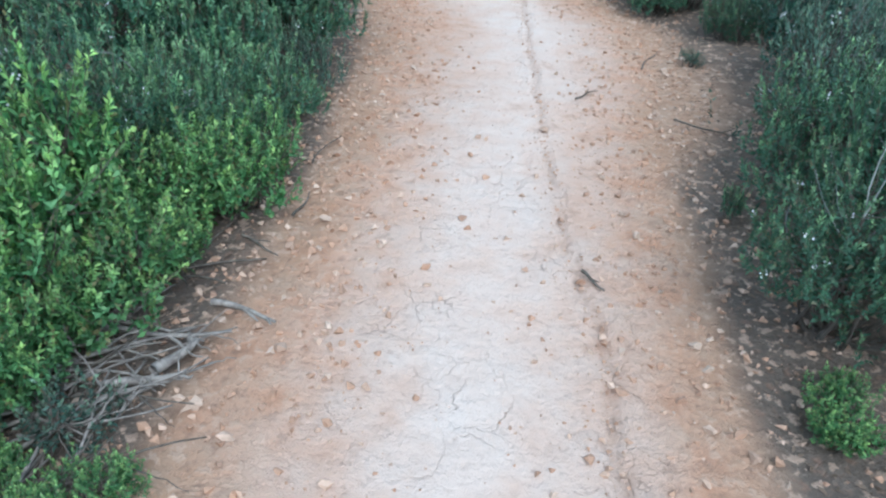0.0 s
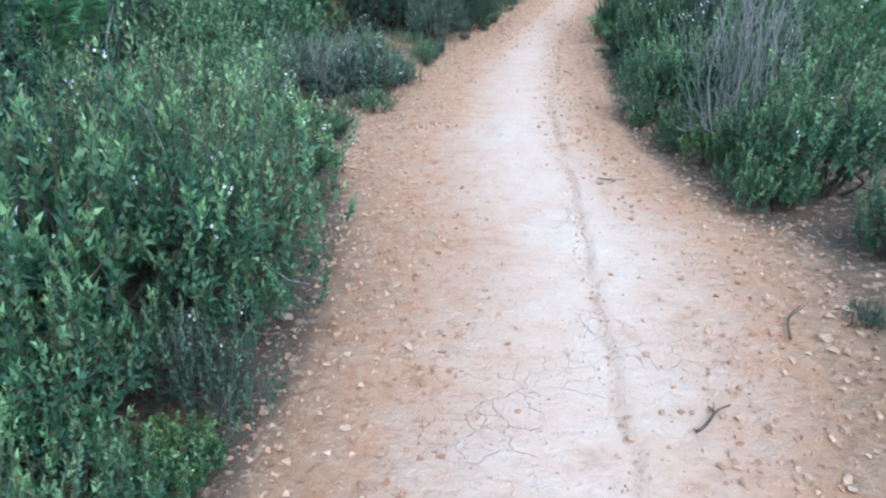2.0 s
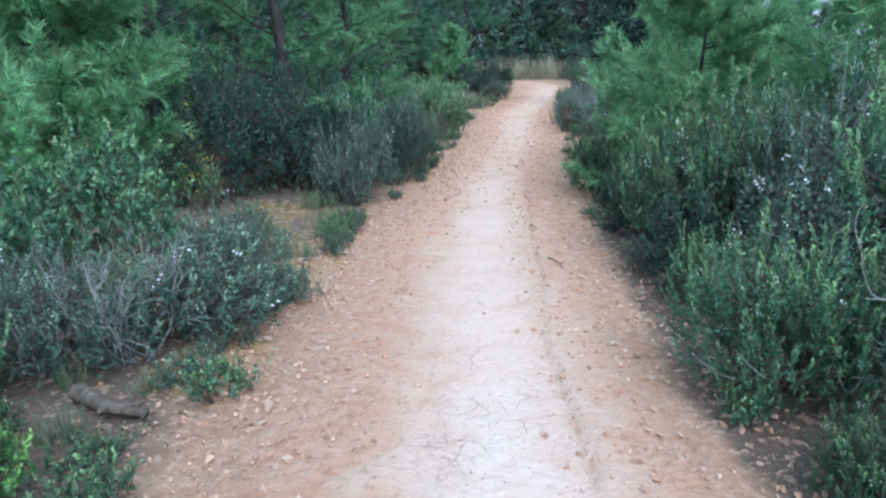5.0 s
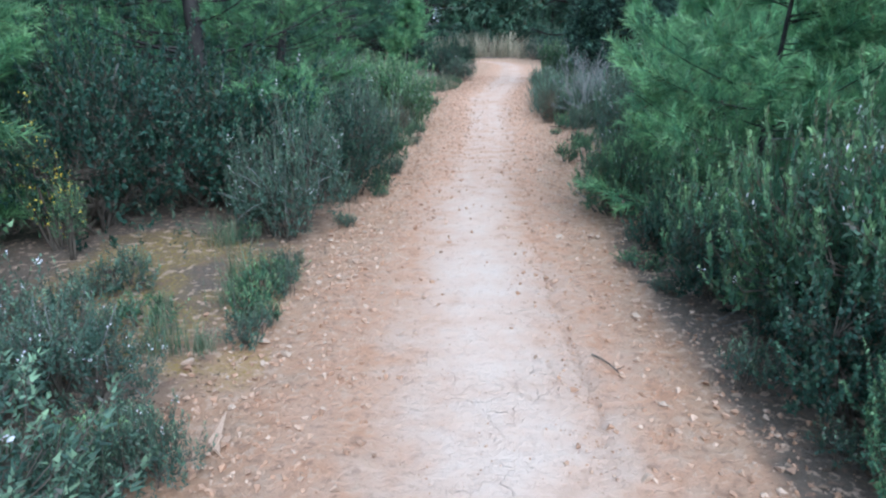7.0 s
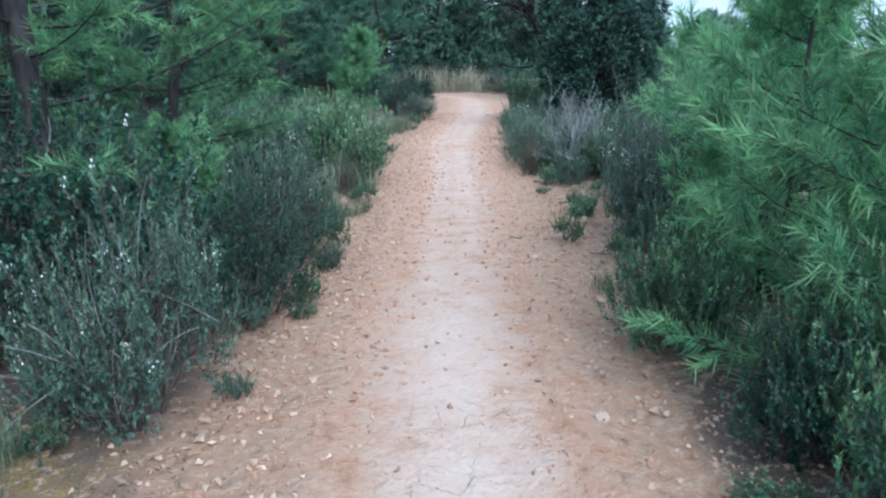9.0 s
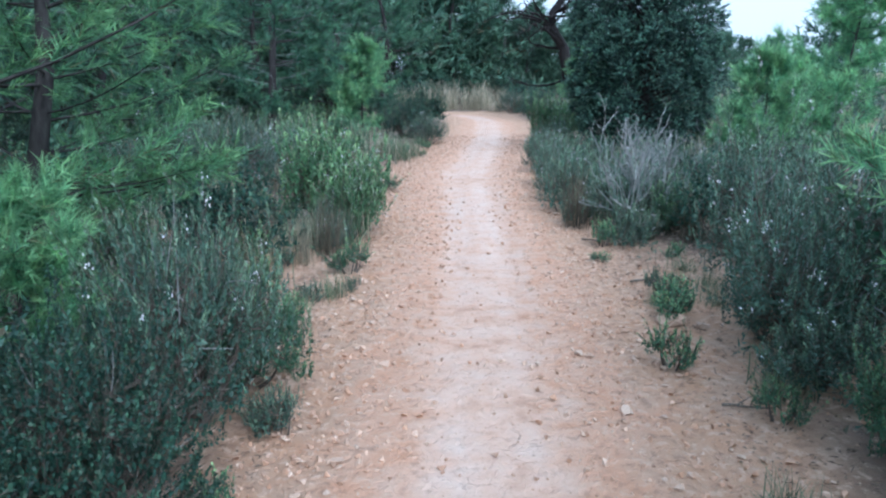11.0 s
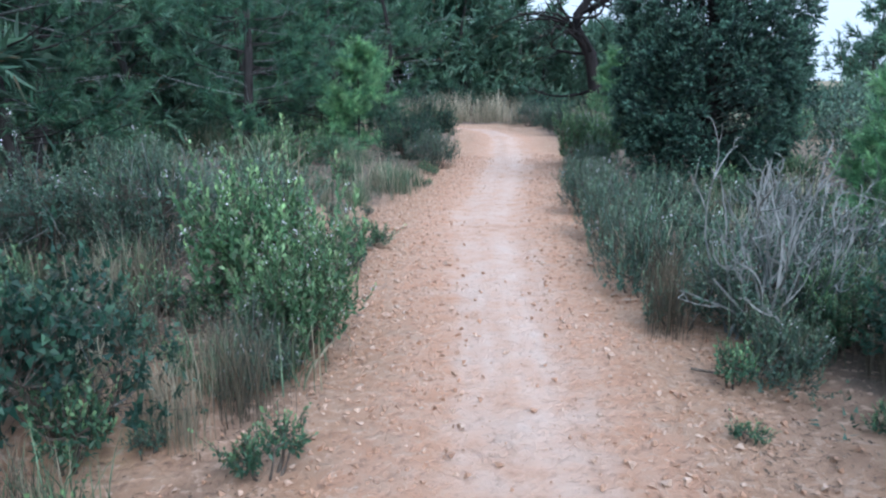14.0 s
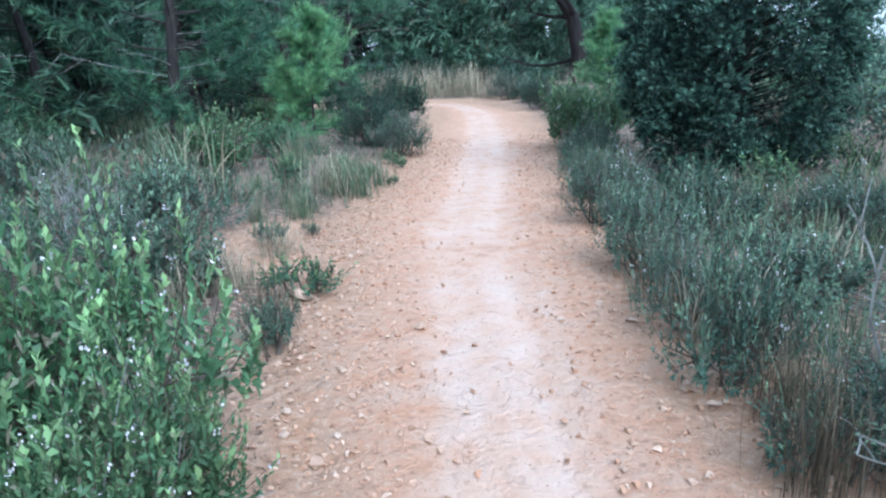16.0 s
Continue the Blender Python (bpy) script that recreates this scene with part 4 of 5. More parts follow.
for row in [
    ("rosemary", 2.98, 13.7, 1.15, 0.85), ("rosemary", 3.3, 14.6, 1.1, 0.8), ("dry", 3.2, 16.4, 0.88, 1.1), ("dry", 3.72, 16.5, 0.72, 1.0), ("rosemary", 3.3, 16.5, 0.5, 0.8), ("rosemary", 3.05, 15.95, 0.35, 0.5), ("green", 3.6, 16.2, 0.5, 0.6),
    ("rosemary", 3.0, 17.3, 0.70, 0.55), ("green", 2.62, 12.7, 0.5, 0.5), ("rosemary", 2.72, 13.35, 0.42, 0.55), ("rosemary", 3.0, 13.9, 0.5, 0.6), ("rosemary", 3.2, 14.3, 0.5, 0.6), ("green", 2.75, 12.2, 0.6, 0.6), ("low", 2.62, 14.65, 0.2, 0.2), ("low", 2.8, 15.95, 0.24, 0.25),
    ("rush", 2.80, 16.6, 0.58, 0.40), ("rosemary", 3.36, 18.8, 0.62, 0.72), ("rosemary", 3.15, 17.9, 0.55, 0.5), ("rosemary", 3.9, 18.0, 0.45, 0.85),
    ("low", 2.92, 16.7, 0.3, 0.4), ("dark", 3.7, 15.6, 0.8, 0.9), ("rosemary", 3.62, 20.0, 0.6, 0.7), ("rush", 3.2, 18.35, 0.45, 0.4),
    ("pale", 5.05, 24.0, 1.08, 0.95), ("pale", 5.5, 24.4, 1.1, 0.9), ("rosemary", 4.55, 22.6, 0.6, 0.7), ("grass", 4.25, 21.6, 0.5, 0.8),
]:
    plant(*row)
for row in [
    ("pale", 0.72, 17.0, 1.05, 0.85), ("pale", 0.86, 16.65, 0.86, 0.62), ("rosemary", 0.4, 18.8, 0.68, 0.9), ("low", 1.28, 18.95, 0.26, 0.42),
    ("low", 1.14, 18.1, 0.32, 0.3), ("grass", 1.75, 21.7, 0.46, 0.7), ("grass", 2.0, 22.2, 0.46, 0.7), ("straw", 1.5, 21.9, 0.5, 0.6),
    ("grass", 1.2, 21.4, 0.4, 0.6), ("sapling", 1.5, 26.9, 2.0, 1.8), ("rosemary", -0.3, 18.4, 0.95, 1.0), ("rosemary", -1.0, 18.3, 0.9, 1.1),
    ("straw", -0.3, 17.4, 0.5, 0.4), ("rosemary", 0.3, 20.5, 0.7, 1.0), ("dry", -0.2, 20.0, 0.6, 0.9), ("grass", 0.7, 21.6, 0.4, 0.7),
    ("dark", 2.3, 25.5, 0.9, 1.1), ("dark", 3.1, 29.0, 1.0, 1.3), ("rosemary", 2.6, 24.3, 0.6, 0.8),
]:
    plant(*row)
for row in [
    ("verge_pine", -1.38, 13.5, 5.4, 3.5), ("pine", -0.4, 25.2, 5.6, 3.3), ("pine", -2.6, 16.4, 5.2, 3.0), ("pine", 0.9, 28.2, 5.6, 3.6), ("pine", -2.4, 21.5, 6.0, 3.6),
    ("pine", -3.6, 13.0, 5.5, 3.4), ("pine", -4.4, 18.0, 6.2, 4.0), ("pine", -3.6, 25.0, 6.0, 4.0), ("pine", 2.2, 31.2, 5.5, 3.4), ("pine", -0.8, 31.0, 6.2, 4.2),
    ("sapling", 7.6, 19.6, 2.9, 2.0), ("sapling", 5.46, 17.96, 1.5, 1.25), ("sapling", 6.88, 27.08, 1.9, 1.3), ("farpine", 23.3, 39.8, 4.7, 3.6), ("sapling", 5.0, 12.6, 2.6, 1.9), ("sapling", -3.4, 7.6, 2.4, 2.0), ("sapling", -3.0, 11.4, 2.6, 2.2), ("sapling", 4.0, 9.6, 2.6, 2.2),
]:
    plant(*row)
for row in [
    ("straw", 5.9, 36.0, 0.95, 1.2), ("straw", 5.0, 36.1, 0.9, 1.3), ("straw", 6.7, 35.2, 0.95, 1.2), ("straw", 4.2, 36.3, 0.9, 1.2), ("straw", 7.2, 34.2, 0.8, 1.1),
    ("straw", 5.4, 37.0, 1.1, 1.3), ("straw", 6.4, 36.5, 1.1, 1.3), ("straw", 4.6, 37.2, 1.1, 1.3), ("straw", 3.4, 36.5, 0.9, 1.2), ("rosemary", 7.0, 34.2, 0.8, 1.0),
    ("rosemary", 7.1, 32.6, 0.7, 0.9), ("farbush", 7.9, 35.6, 1.1, 1.7), ("dark", 6.8, 30.5, 0.8, 1.0), ("rosemary", 6.4, 28.2, 0.7, 0.9), ("rosemary", 5.9, 26.3, 0.7, 0.8),
    ("straw", 8.3, 24.5, 0.7, 1.2), ("straw", 9.6, 27.0, 0.8, 1.4),
]:
    plant(*row)

for row in [
    ("rosemary", 4.2, 19.3, 0.5, 0.8), ("dark", 4.55, 20.2, 0.45, 0.8), ("grass", 4.4, 18.6, 0.4, 0.6), ("rosemary", 3.95, 20.9, 0.5, 0.7),
    ("rosemary", 4.9, 18.9, 0.5, 0.8), ("rosemary", 4.6, 17.6, 0.5, 0.8), ("rush", 3.0, 17.05, 0.4, 0.35), ("grass", 5.2, 19.8, 0.4, 0.7),
]:
    plant(*row)

juniper = make_juniper(4.6, 1.15, 15000, 26)
juniper.matrix_basis = pose(5.62, 21.4, ground_z(5.62, 21.4) - 0.02)
TAKEN.append((5.62, 21.4, 1.2))


# ---- the charred old pine beyond the juniper ----
def make_charred_pine():
    thing = new("charred_pine_tree")
    line = np.array([[0.08, 0, -0.05], [0.03, 0, 0.6], [0.0, 0, 1.2], [-0.14, 0.03, 2.0], [-0.52, 0.08, 2.6], [-0.5, 0.1, 2.95], [-0.18, 0.05, 3.4], [0.1, 0.1, 4.2], [-0.1, 0.1, 5.4]])
    v, f = tubes(line[None], np.array([[0.24, 0.19, 0.17, 0.15, 0.13, 0.115, 0.10, 0.075, 0.04]]), 10)
    linked("trunk", v.tolist(), f, M_CHARRED, thing, "", (), True)
    n = 46
    at = rng.integers(2, 9, n)
    b0 = line[at] + 0.03 * rng.normal(size=(n, 3))
    a = rng.random(n) * 2 * math.pi
    ln = 0.7 + 1.5 * rng.random(n)
    b1 = b0 + np.stack([np.cos(a) * ln, np.sin(a) * ln, 0.25 * ln + 0.35 * rng.normal(size=n)], axis=1)
    limb = curve_lines(b0, b1, 0.22 * rng.normal(size=(n, 3)), 7)
    who, k = rng.integers(0, n, n * 6), rng.integers(2, 7, n * 6)
    t0 = limb[who, k]
    t1 = t0 + unit(unit(b1 - b0)[who] + 0.8 * rng.normal(size=(n * 6, 3))) * (0.25 + 0.5 * rng.random((n * 6, 1)))
    twig = curve_lines(t0, t1, 0.05 * rng.normal(size=(n * 6, 3)), 7)
    v, f = tubes(np.concatenate([limb, twig]), np.concatenate([np.linspace(0.045, 0.012, 7)[None] * np.ones((n, 1)), np.linspace(0.012, 0.004, 7)[None] * np.ones((n * 6, 1))]), 4)
    linked("branchwork", v.tolist(), f, M_CHARRED, thing)
    m = 200
    pick = rng.integers(0, n * 6, m)
    s0, s1 = twig[pick, 4], twig[pick, 6]
    q, age = shoots_with_leaves(s0, s1 + np.array([0, 0, 0.12]), 14, 0.13, 0.014, 0.9)
    quads("needle_foliage", q, M_FAR_PINE, thing, age)
    return tagged(thing, "old pine with charred crooked trunk and bare branches", "tree")


charred = make_charred_pine()
charred.matrix_basis = pose(7.62, 30.6, 0.0)
TAKEN.append((7.62, 30.6, 0.6))


# ---- scrub behind the first rows, and the woods beyond ----
def scatter(keys, count, x0, x1, y0, y1, gap, heights, ratio, margin=0.9):
    """Plants strewn over a stretch of the plan, clear of the path and of each other."""
    made = tries = 0
    while made < count and tries < count * 30:
        tries += 1
        x, y = random.uniform(x0, x1), random.uniform(y0, y1)
        h = random.uniform(*heights)
        w = h * random.uniform(*ratio)
        if outside(x, y) < margin + w * 0.5 or any(math.hypot(x - a, y - b) < gap * (w * 0.5 + c) for a, b, c in TAKEN):
            continue
        plant(random.choice(keys), x, y, h, w)
        made += 1


scatter(["scrub"], 28, -5.0, -0.5, 2.0, 12.0, 0.6, (0.7, 1.3), (0.9, 1.3), 0.7)
scatter(["scrub", "scrub", "scrub", "grass"], 52, -6.0, 2.5, 14.0, 33.0, 0.55, (0.5, 0.95), (1.0, 1.5), 0.45)
scatter(["scrub"], 24, 1.5, 6.5, -1.0, 14.0, 0.6, (0.7, 1.25), (0.9, 1.3), 0.7)
scatter(["scrub", "scrub", "scrub", "straw"], 52, 3.2, 12.0, 12.0, 34.0, 0.55, (0.5, 1.0), (1.0, 1.5), 0.5)
scatter(["scrub"], 10, -4.0, 4.5, -5.0, -0.4, 0.6, (0.6, 0.95), (0.9, 1.2), 0.5)
scatter(["sapling", "pine"], 12, -10.0, -2.6, 2.0, 24.0, 0.5, (2.6, 4.5), (0.5, 0.7), 1.5)
scatter(["farpine"], 16, -9.0, -3.4, 8.0, 27.0, 0.4, (3.0, 5.0), (0.75, 0.95), 2.0)
scatter(["farpine"], 22, -12.0, 2.6, 27.0, 36.0, 0.36, (3.0, 5.5), (0.8, 1.0), 1.3)
scatter(["farpine"], 22, -14.0, 8.0, 39.5, 46.0, 0.4, (4.0, 6.5), (0.8, 1.0), 1.5)
scatter(["farbush"], 24, -6.0, 9.0, 38.5, 43.0, 0.4, (1.2, 2.0), (1.2, 1.7), 1.0)
scatter(["farpine"], 10, 7.5, 16.0, 40.0, 52.0, 0.4, (3.0, 4.6), (0.9, 1.1), 1.5)
scatter(["farbush"], 24, 8.0, 34.0, 36.0, 60.0, 0.5, (0.9, 1.6), (1.3, 1.8), 1.0)
scatter(["farpine"], 26, 14.0, 80.0, 62.0, 120.0, 0.5, (4.0, 7.0), (0.9, 1.2), 1.0)
scatter(["farbush"], 26, 8.0, 22.0, 14.0, 40.0, 0.5, (0.8, 1.4), (1.2, 1.7), 1.0)


scatter(["farbush"], 34, -16.0, -4.5, -6.0, 26.0, 0.6, (0.8, 1.3), (1.3, 1.8), 1.0)
scatter(["farbush"], 34, 5.5, 16.0, -6.0, 18.0, 0.6, (0.8, 1.3), (1.3, 1.8), 1.0)
for k in range(70):
    y = random.uniform(5.5, 24.0)
    off = abs(random.gauss(0.2, 0.22)) + 0.1
    x = left_edge(y) - off if random.random() < 0.55 else right_edge(y) + off
    if all(math.hypot(x - a, y - b) > 0.55 * c for a, b, c in TAKEN):
        h = random.uniform(0.1, 0.26)
        plant(random.choice(["low", "low", "grass"]), x, y, h, h * random.uniform(0.9, 1.4))


def carpet(keys, count, x0, x1, y0, y1, heights, margin):
    """Small herbs and grasses in the gaps between the shrubs."""
    for _ in range(count):
        x, y = random.uniform(x0, x1), random.uniform(y0, y1)
        if outside(x, y) > margin and all(math.hypot(x - a, y - b) > 0.5 * c for a, b, c in TAKEN):
            h = random.uniform(*heights)
            plant(random.choice(keys), x, y, h, h * random.uniform(1.0, 1.6))


carpet(["low", "grass", "low", "straw"], 80, -1.8, 0.9, 13.4, 19.5, (0.14, 0.36), 0.2)
carpet(["grass", "grass", "low", "straw"], 70, 3.4, 8.5, 15.0, 25.0, (0.16, 0.42), 0.35)
carpet(["grass", "low", "low"], 26, -1.9, -0.3, 8.7, 11.4, (0.1, 0.26), 0.15)
carpet(["grass", "grass", "low"], 50, -2.5, 1.9, 19.5, 25.0, (0.16, 0.4), 0.3)
carpet(["low", "grass"], 20, 2.3, 4.2, 12.4, 15.4, (0.1, 0.22), 0.25)
carpet(["low", "low", "bright"], 22, -1.5, -0.6, 0.8, 4.5, (0.1, 0.24), 0.1)


carpet(["rush", "straw", "grass"], 46, 2.7, 5.2, 15.2, 20.5, (0.22, 0.45), 0.3)
carpet(["rush", "straw", "grass"], 40, -1.2, 1.3, 14.2, 20.5, (0.22, 0.45), 0.3)
carpet(["low", "grass", "rush"], 24, -1.5, -0.5, 6.2, 9.6, (0.1, 0.22), 0.2)


def build_undergrowth(name, x0, x1, y0, y1, count, leaf, margin, label):
    """A low carpet of heather, grass and seedlings between the shrubs."""
    foot = []
    while len(foot) < count:
        x, y = random.uniform(x0, x1), random.uniform(y0, y1)
        d = outside(x, y)
        if d < margin or fbm(x, y, 0.9, 11.0) < -0.25 + 0.7 * smooth(1.2, 0.3, d) or (math.hypot(x + 0.8, (y - 10.2) * 0.7) < 0.8 and random.random() < 0.75) or math.hypot(x - 1.3, (y - 20.1) * 0.8) < 0.75 or math.hypot(x - 0.15, (y - 15.9) * 0.7) < 0.55:
            continue
        foot.append((x, y, ground_z(x, y) - 0.01))
    foot = np.array(foot)
    top = foot + np.stack([0.06 * rng.normal(size=count), 0.06 * rng.normal(size=count), leaf * (2.0 + 3.5 * rng.random(count))], axis=1)
    q, age = shoots_with_leaves(foot, top, 9, leaf * 1.3, leaf * 0.36, 0.7, 0.1, slips_on)
    return tagged(quads(name, q, M_SCRUB, None, age), label, "undergrowth", kind="stuff")


build_undergrowth("undergrowth", -5.5, 9.5, 0.5, 27.0, 11000, 0.040, 0.3, "low grey-green undergrowth between the shrubs")
build_undergrowth("far_undergrowth", -16.0, 34.0, -6.0, 60.0, 9000, 0.11, 3.0, "rough grass and scrub of the clearing beyond")


# ---- stones, gravel, dead wood and litter ----
def stone_mesh(name, seed, flat=0.62, corners=11):
    """A broken, angular pebble about one unit across."""
    r = random.Random(seed)
    bm = bmesh.new()
    for _ in range(corners):
        v = Vector((r.gauss(0, 1), r.gauss(0, 1), r.gauss(0, 1))).normalized() * r.uniform(0.42, 0.55)
        bm.verts.new((v.x * r.uniform(0.9, 1.15), v.y * r.uniform(0.75, 1.0), v.z * flat))
    hull = bmesh.ops.convex_hull(bm, input=bm.verts[:])
    bmesh.ops.delete(bm, geom=[g for g in hull["geom_interior"] if isinstance(g, bmesh.types.BMVert)], context="VERTS")
    me = bpy.data.meshes.new(name)
    bm.to_mesh(me)
    bm.free()
    return me


def surface_z(x, y):
    return max(ground_z(x, y), trail_z(x, y))


def rock(x, y, size, label, seed, tall=0.6):
    """A single larger stone, bevelled and worn."""
    me = stone_mesh("rock", seed, tall)
    bm = bmesh.new()
    bm.from_mesh(me)
    bmesh.ops.bevel(bm, geom=bm.edges[:], offset=0.05, segments=2, affect="EDGES")
    for v in bm.verts:
        v.co += 0.03 * v.co.normalized() * noise.noise(v.co * 4 + Vector((seed, 0, 0)))
    bm.to_mesh(me)
    bm.free()
    me.materials.append(M_STONE)
    ob = new("rock", me)
    z = surface_z(x, y)
    ob.matrix_basis = pose(x, y, z + size * tall * 0.28, 6, -5, random.uniform(0, 360)) @ Matrix.Scale(size, 4)
    return tagged(ob, label, "stone", "larger loose stones")


def make_stick(name, x, y, length, turn, radius, material, label, forks=2, z=0.012):
    """A dead branch lying on the ground, with a few broken forks."""
    n = 8
    k = np.linspace(-0.5, 0.5, n)
    main = np.stack([k * length, 0.05 * length * np.sin(k * 5 + rng.random() * 6), z + radius + 0.02 * length * np.abs(np.sin(k * 4 + rng.random()))], axis=1)
    lines, radii = [main], [radius * np.linspace(1.0, 0.45, n)]
    for _ in range(forks):
        i = int(rng.integers(2, n - 1))
        d = unit(np.array([0.7, rng.normal() * 0.9, 0.25 * abs(rng.normal())]))
        lines.append(main[i] + d * np.linspace(0, length * (0.2 + 0.25 * rng.random()), n)[:, None] + 0.01 * length * rng.normal(size=(n, 3)) * np.linspace(0, 1, n)[:, None])
        radii.append(radius * np.linspace(0.6, 0.2, n))
    v, f = tubes(np.array(lines), np.array(radii), 6)
    ends = [tuple(range(i * n * 6, i * n * 6 + 6)) for i in range(len(lines))] + [tuple(range((i * n + n - 1) * 6, (i * n + n) * 6)) for i in range(len(lines))]
    ob = linked(name, v.tolist(), f + ends, material, None, "", (), True)
    ob.matrix_basis = pose(x, y, surface_z(x, y), 0, 0, turn)
    return tagged(ob, label, "dead branch", "dead branches")


for x, y, length, turn, radius in [(-0.58, 1.72, 0.24, -20, 0.012), (-0.80, 1.60, 0.42, 3, 0.011), (-0.72, 1.50, 0.16, 62, 0.020), (-0.78, 1.40, 0.22, 20, 0.015), (-0.92, 1.50, 0.5, 35, 0.009),
                                   (-1.0, 1.38, 0.5, 50, 0.008), (-0.88, 1.28, 0.45, 75, 0.008), (-0.98, 1.15, 0.4, 60, 0.009), (-0.86, 1.62, 0.4, -8, 0.008), (-1.05, 1.25, 0.45, 15, 0.010)]:
    make_stick("dead_branch", x, y, length, turn, radius, M_DEADWOOD, "bleached grey dead branch lying under a shrub", 2, 0.02)
for k in range(26):
    make_stick("dead_branch", random.uniform(-1.25, -0.74), random.uniform(0.95, 1.75), random.uniform(0.2, 0.55), random.uniform(-20, 100), random.uniform(0.003, 0.007), M_TWIG if k % 2 else M_DEADWOOD, "thin grey dead branch in a brush pile", 2, random.uniform(0.01, 0.06))
for x, y, length, turn, radius in [(-0.62, 2.12, 0.2, -35, 0.006), (-0.74, 1.98, 0.34, 20, 0.007), (-0.8, 2.12, 0.3, 65, 0.006), (-0.86, 1.9, 0.36, -10, 0.008), (-0.52, 2.42, 0.16, 80, 0.007), (0.57, 1.95, 0.13, -60, 0.007), (0.86, 3.75, 0.2, 40, 0.006), (-0.5, 2.95, 0.32, 75, 0.004),
                                   (-0.78, 2.85, 0.45, -8, 0.007), (1.35, 4.35, 0.3, 60, 0.006), (1.4, 3.3, 0.35, -45, 0.006), (1.1, 9.35, 0.18, -70, 0.005), (1.75, 10.2, 0.35, -5, 0.007),
                                   (2.7, 14.9, 0.3, 10, 0.008), (2.78, 16.05, 0.22, -20, 0.007), (2.3, 13.2, 0.2, -15, 0.006), (0.95, 6.0, 0.16, -5, 0.005)]:
    make_stick("fallen_twig", x, y, length, turn, radius, M_TWIG, "thin brown fallen twig on the dirt", 1)
make_stick("dead_branch", 1.93, 10.28, 0.34, -6, 0.009, M_DEADWOOD, "pale dead branch under a shrub", 2, 0.03)
make_stick("fallen_log", -1.1, 7.56, 0.42, -28, 0.042, M_TWIG, "short dark fallen log beside the path", 2, 0.0)

rock(2.49, 14.2, 0.19, "tan flat stone in loose soil beside the path", 3, 0.5)
rock(2.63, 14.12, 0.09, "small tan stone beside a larger one", 4)
rock(1.28, 18.85, 0.18, "pale whitish stone under low herbs", 5)
rock(1.06, 1.98, 0.05, "pale chip of stone at the path's edge", 6)
rock(1.14, 1.25, 0.06, "pinkish stone on grey soil", 7)
rock(0.22, 3.15, 0.05, "pale round stone on the path", 8)
rock(1.35, 3.05, 0.07, "grey stone at the path's edge", 9)
rock(-1.0, 6.35, 0.13, "pale stone among herbs", 10)
rock(-0.66, 6.2, 0.06, "pale stone on the verge", 11)
rock(-0.46, 7.55, 0.10, "reddish stone at the path's edge", 12)
rock(-0.4, 9.0, 0.11, "pale stone on mossy soil", 13)
rock(-0.62, 9.6, 0.08, "grey stone on mossy soil", 14)
rock(0.55, 14.6, 0.09, "reddish stone under a shrub", 15)
rock(2.35, 14.0, 0.07, "tan stone in loose soil", 16)

PEBBLES = [stone_mesh("stone", 40 + i, 0.6) for i in range(8)]
for me in PEBBLES:
    me.materials.append(M_STONE)


def verge_spot(y0, y1, spread):
    """A place along one of the path's edges, thinning out to both sides."""
    y = random.uniform(y0, y1)
    left = random.random() < 0.55
    off = random.gauss(-0.02, spread)
    return (left_edge(y) - off if left else right_edge(y) + off), y


for i in range(300):
    x, y = verge_spot(0.6, 20.0, 0.19)
    s = 0.024 + 0.046 * random.random() ** 2.4
    ob = new("stone", random.choice(PEBBLES))
    ob.parent = ground
    ob.matrix_basis = pose(x, y, surface_z(x, y) + s * 0.2, random.uniform(-15, 15), random.uniform(-15, 15), random.uniform(0, 360)) @ Matrix.Scale(s, 4)


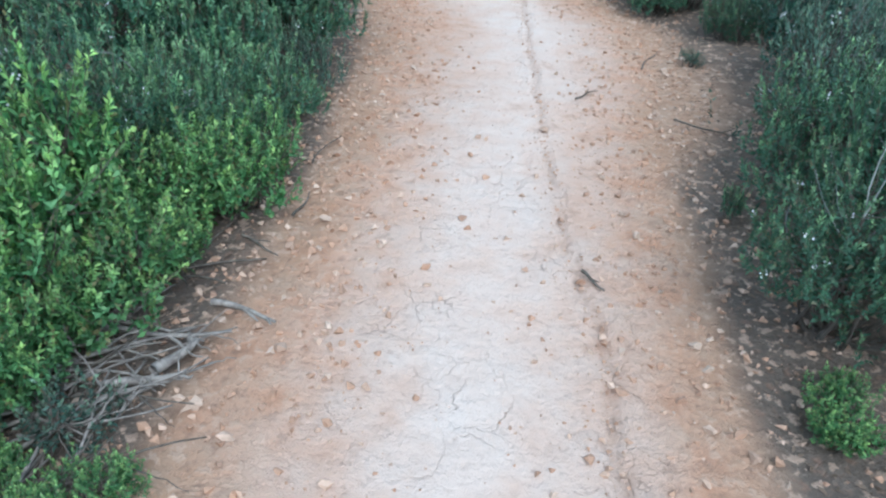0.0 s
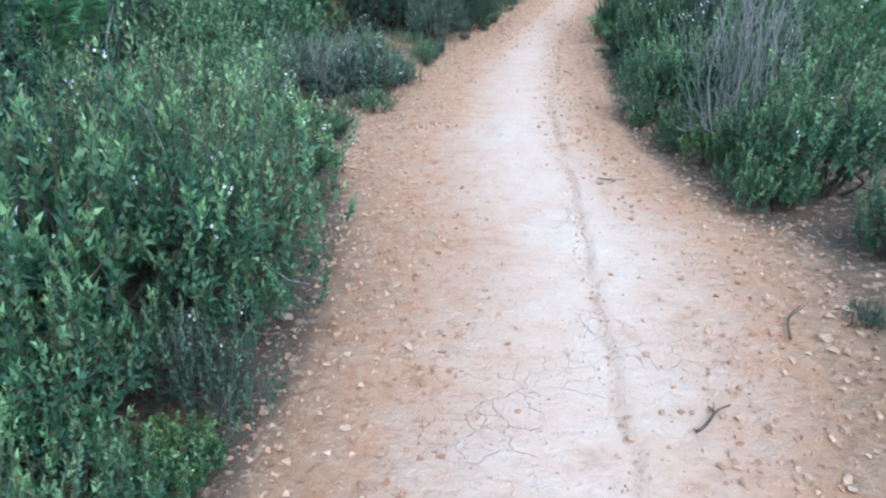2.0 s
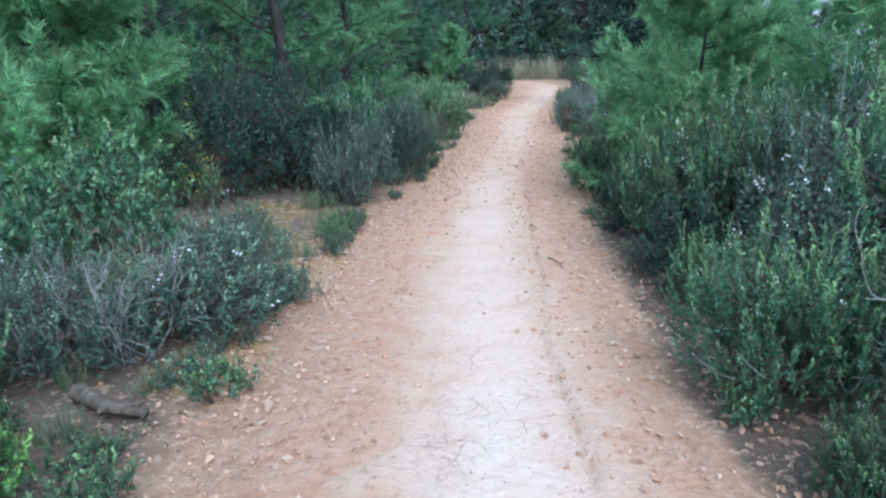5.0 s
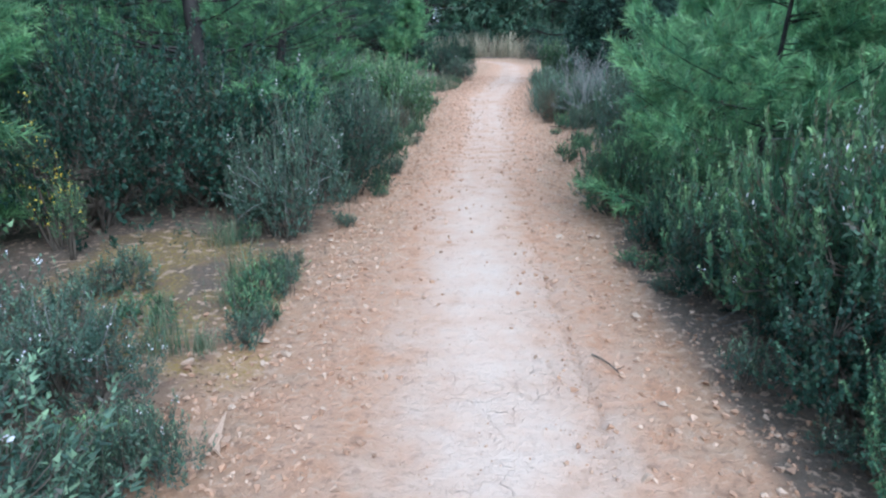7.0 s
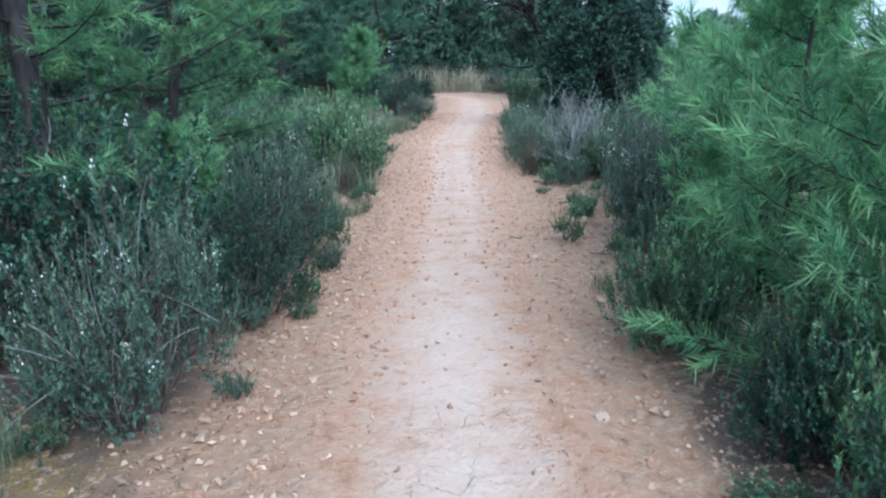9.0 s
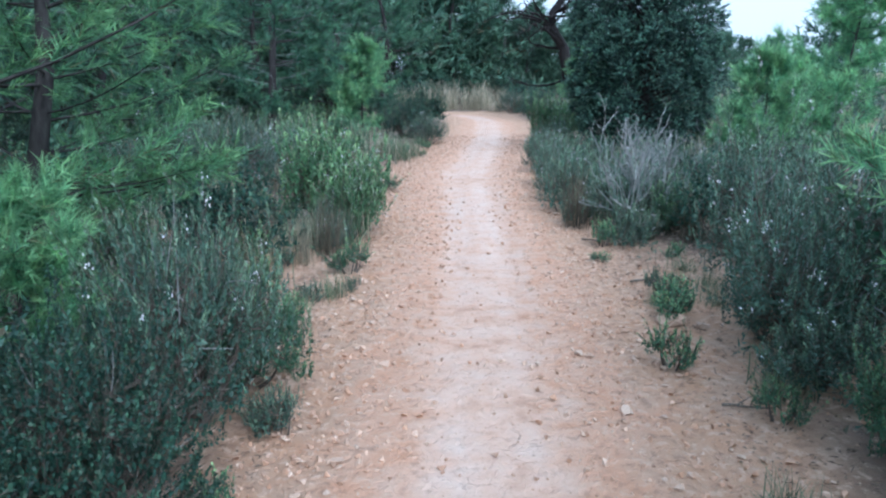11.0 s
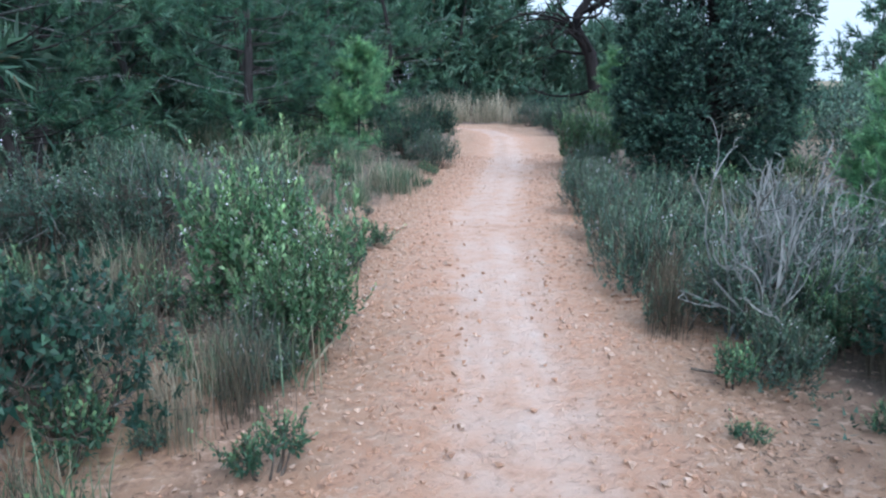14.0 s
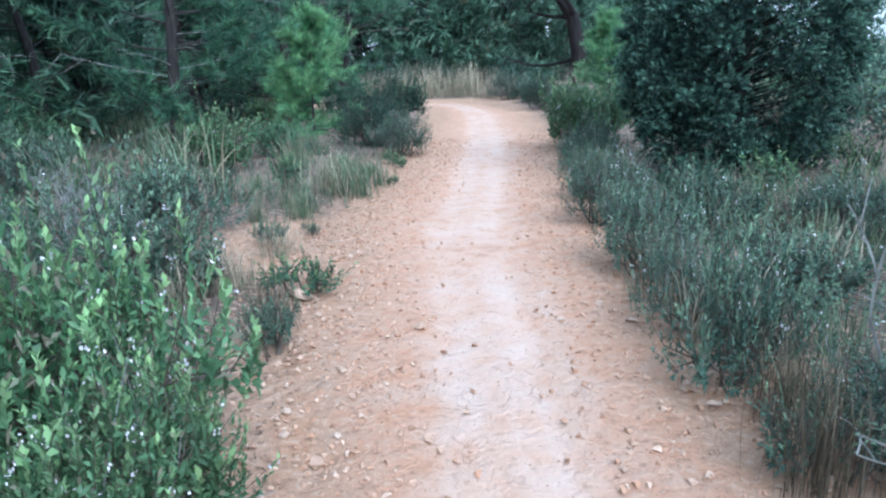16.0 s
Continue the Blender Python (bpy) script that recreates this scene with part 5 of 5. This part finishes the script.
def build_gravel():
    """Loose grit over the verges and, thinner, over the path."""
    base = []
    for k in range(7):
        me = stone_mesh("crumb", 70 + k, 0.7, 7)
        base.append((np.array([v.co[:] for v in me.vertices]), [tuple(p.vertices) for p in me.polygons]))
    verts, faces, count = [], [], 0
    for i in range(36000):
        if i < 28000:
            x, y = verge_spot(0.3, 26.0, 0.27)
            s = 0.008 + 0.034 * random.random() ** 2.6
        elif i < 29500:
            y = random.uniform(0.3, 13.0)
            x = rut_x(y) + random.gauss(0.0, 0.045)
            s = 0.006 + 0.014 * random.random() ** 2
        else:
            y = random.uniform(0.3, 24.0)
            x = left_edge(y) + (right_edge(y) - left_edge(y)) * random.random()
            s = 0.004 + 0.010 * random.random() ** 2
        bv, bf = base[i % 7]
        m = np.array(Euler((random.uniform(-0.4, 0.4), random.uniform(-0.4, 0.4), random.uniform(0, 6.3))).to_matrix())
        verts.append((bv * s) @ m.T + np.array([x, y, surface_z(x, y) + s * 0.2]))
        faces += [tuple(k + count for k in f) for f in bf]
        count += len(bv)
    ob = linked("gravel", np.concatenate(verts).tolist(), faces, M_GRAVEL)
    return tagged(ob, "loose reddish gravel along the path's edges", "gravel", kind="stuff")


def build_litter():
    """Dead leaves and needles on the soil under the shrubs."""
    n = 15000
    spots = []
    while len(spots) < n:
        y = random.uniform(0.2, 26.0)
        off = 0.12 + abs(random.gauss(0.15, 0.4))
        x = left_edge(y) - off if random.random() < 0.5 else right_edge(y) + off
        spots.append((x, y, ground_z(x, y) + 0.006))
    base = np.array(spots)
    way = unit(rng.normal(size=(n, 3)) * np.array([1, 1, 0.18]))
    up = unit(np.array([0, 0, 1.0]) + 0.3 * rng.normal(size=(n, 3)))
    ob = quads("leaf_litter", leaves_on(base, way, up, 0.012 + 0.03 * rng.random(n), 0.004 + 0.008 * rng.random(n)), M_LITTER)
    return tagged(ob, "scattered brown dead leaves and needles", "leaf litter", kind="stuff")


build_gravel()
build_litter()

# ---- the pines that close the view beyond the bend ----
for row in [("farpine", 3.6, 41.5, 7.0, 5.6), ("farpine", 6.0, 43.0, 7.2, 6.0), ("farpine", 8.6, 43.5, 6.2, 5.6), ("farpine", 1.2, 42.5, 7.0, 5.6)]:
    plant(*row)
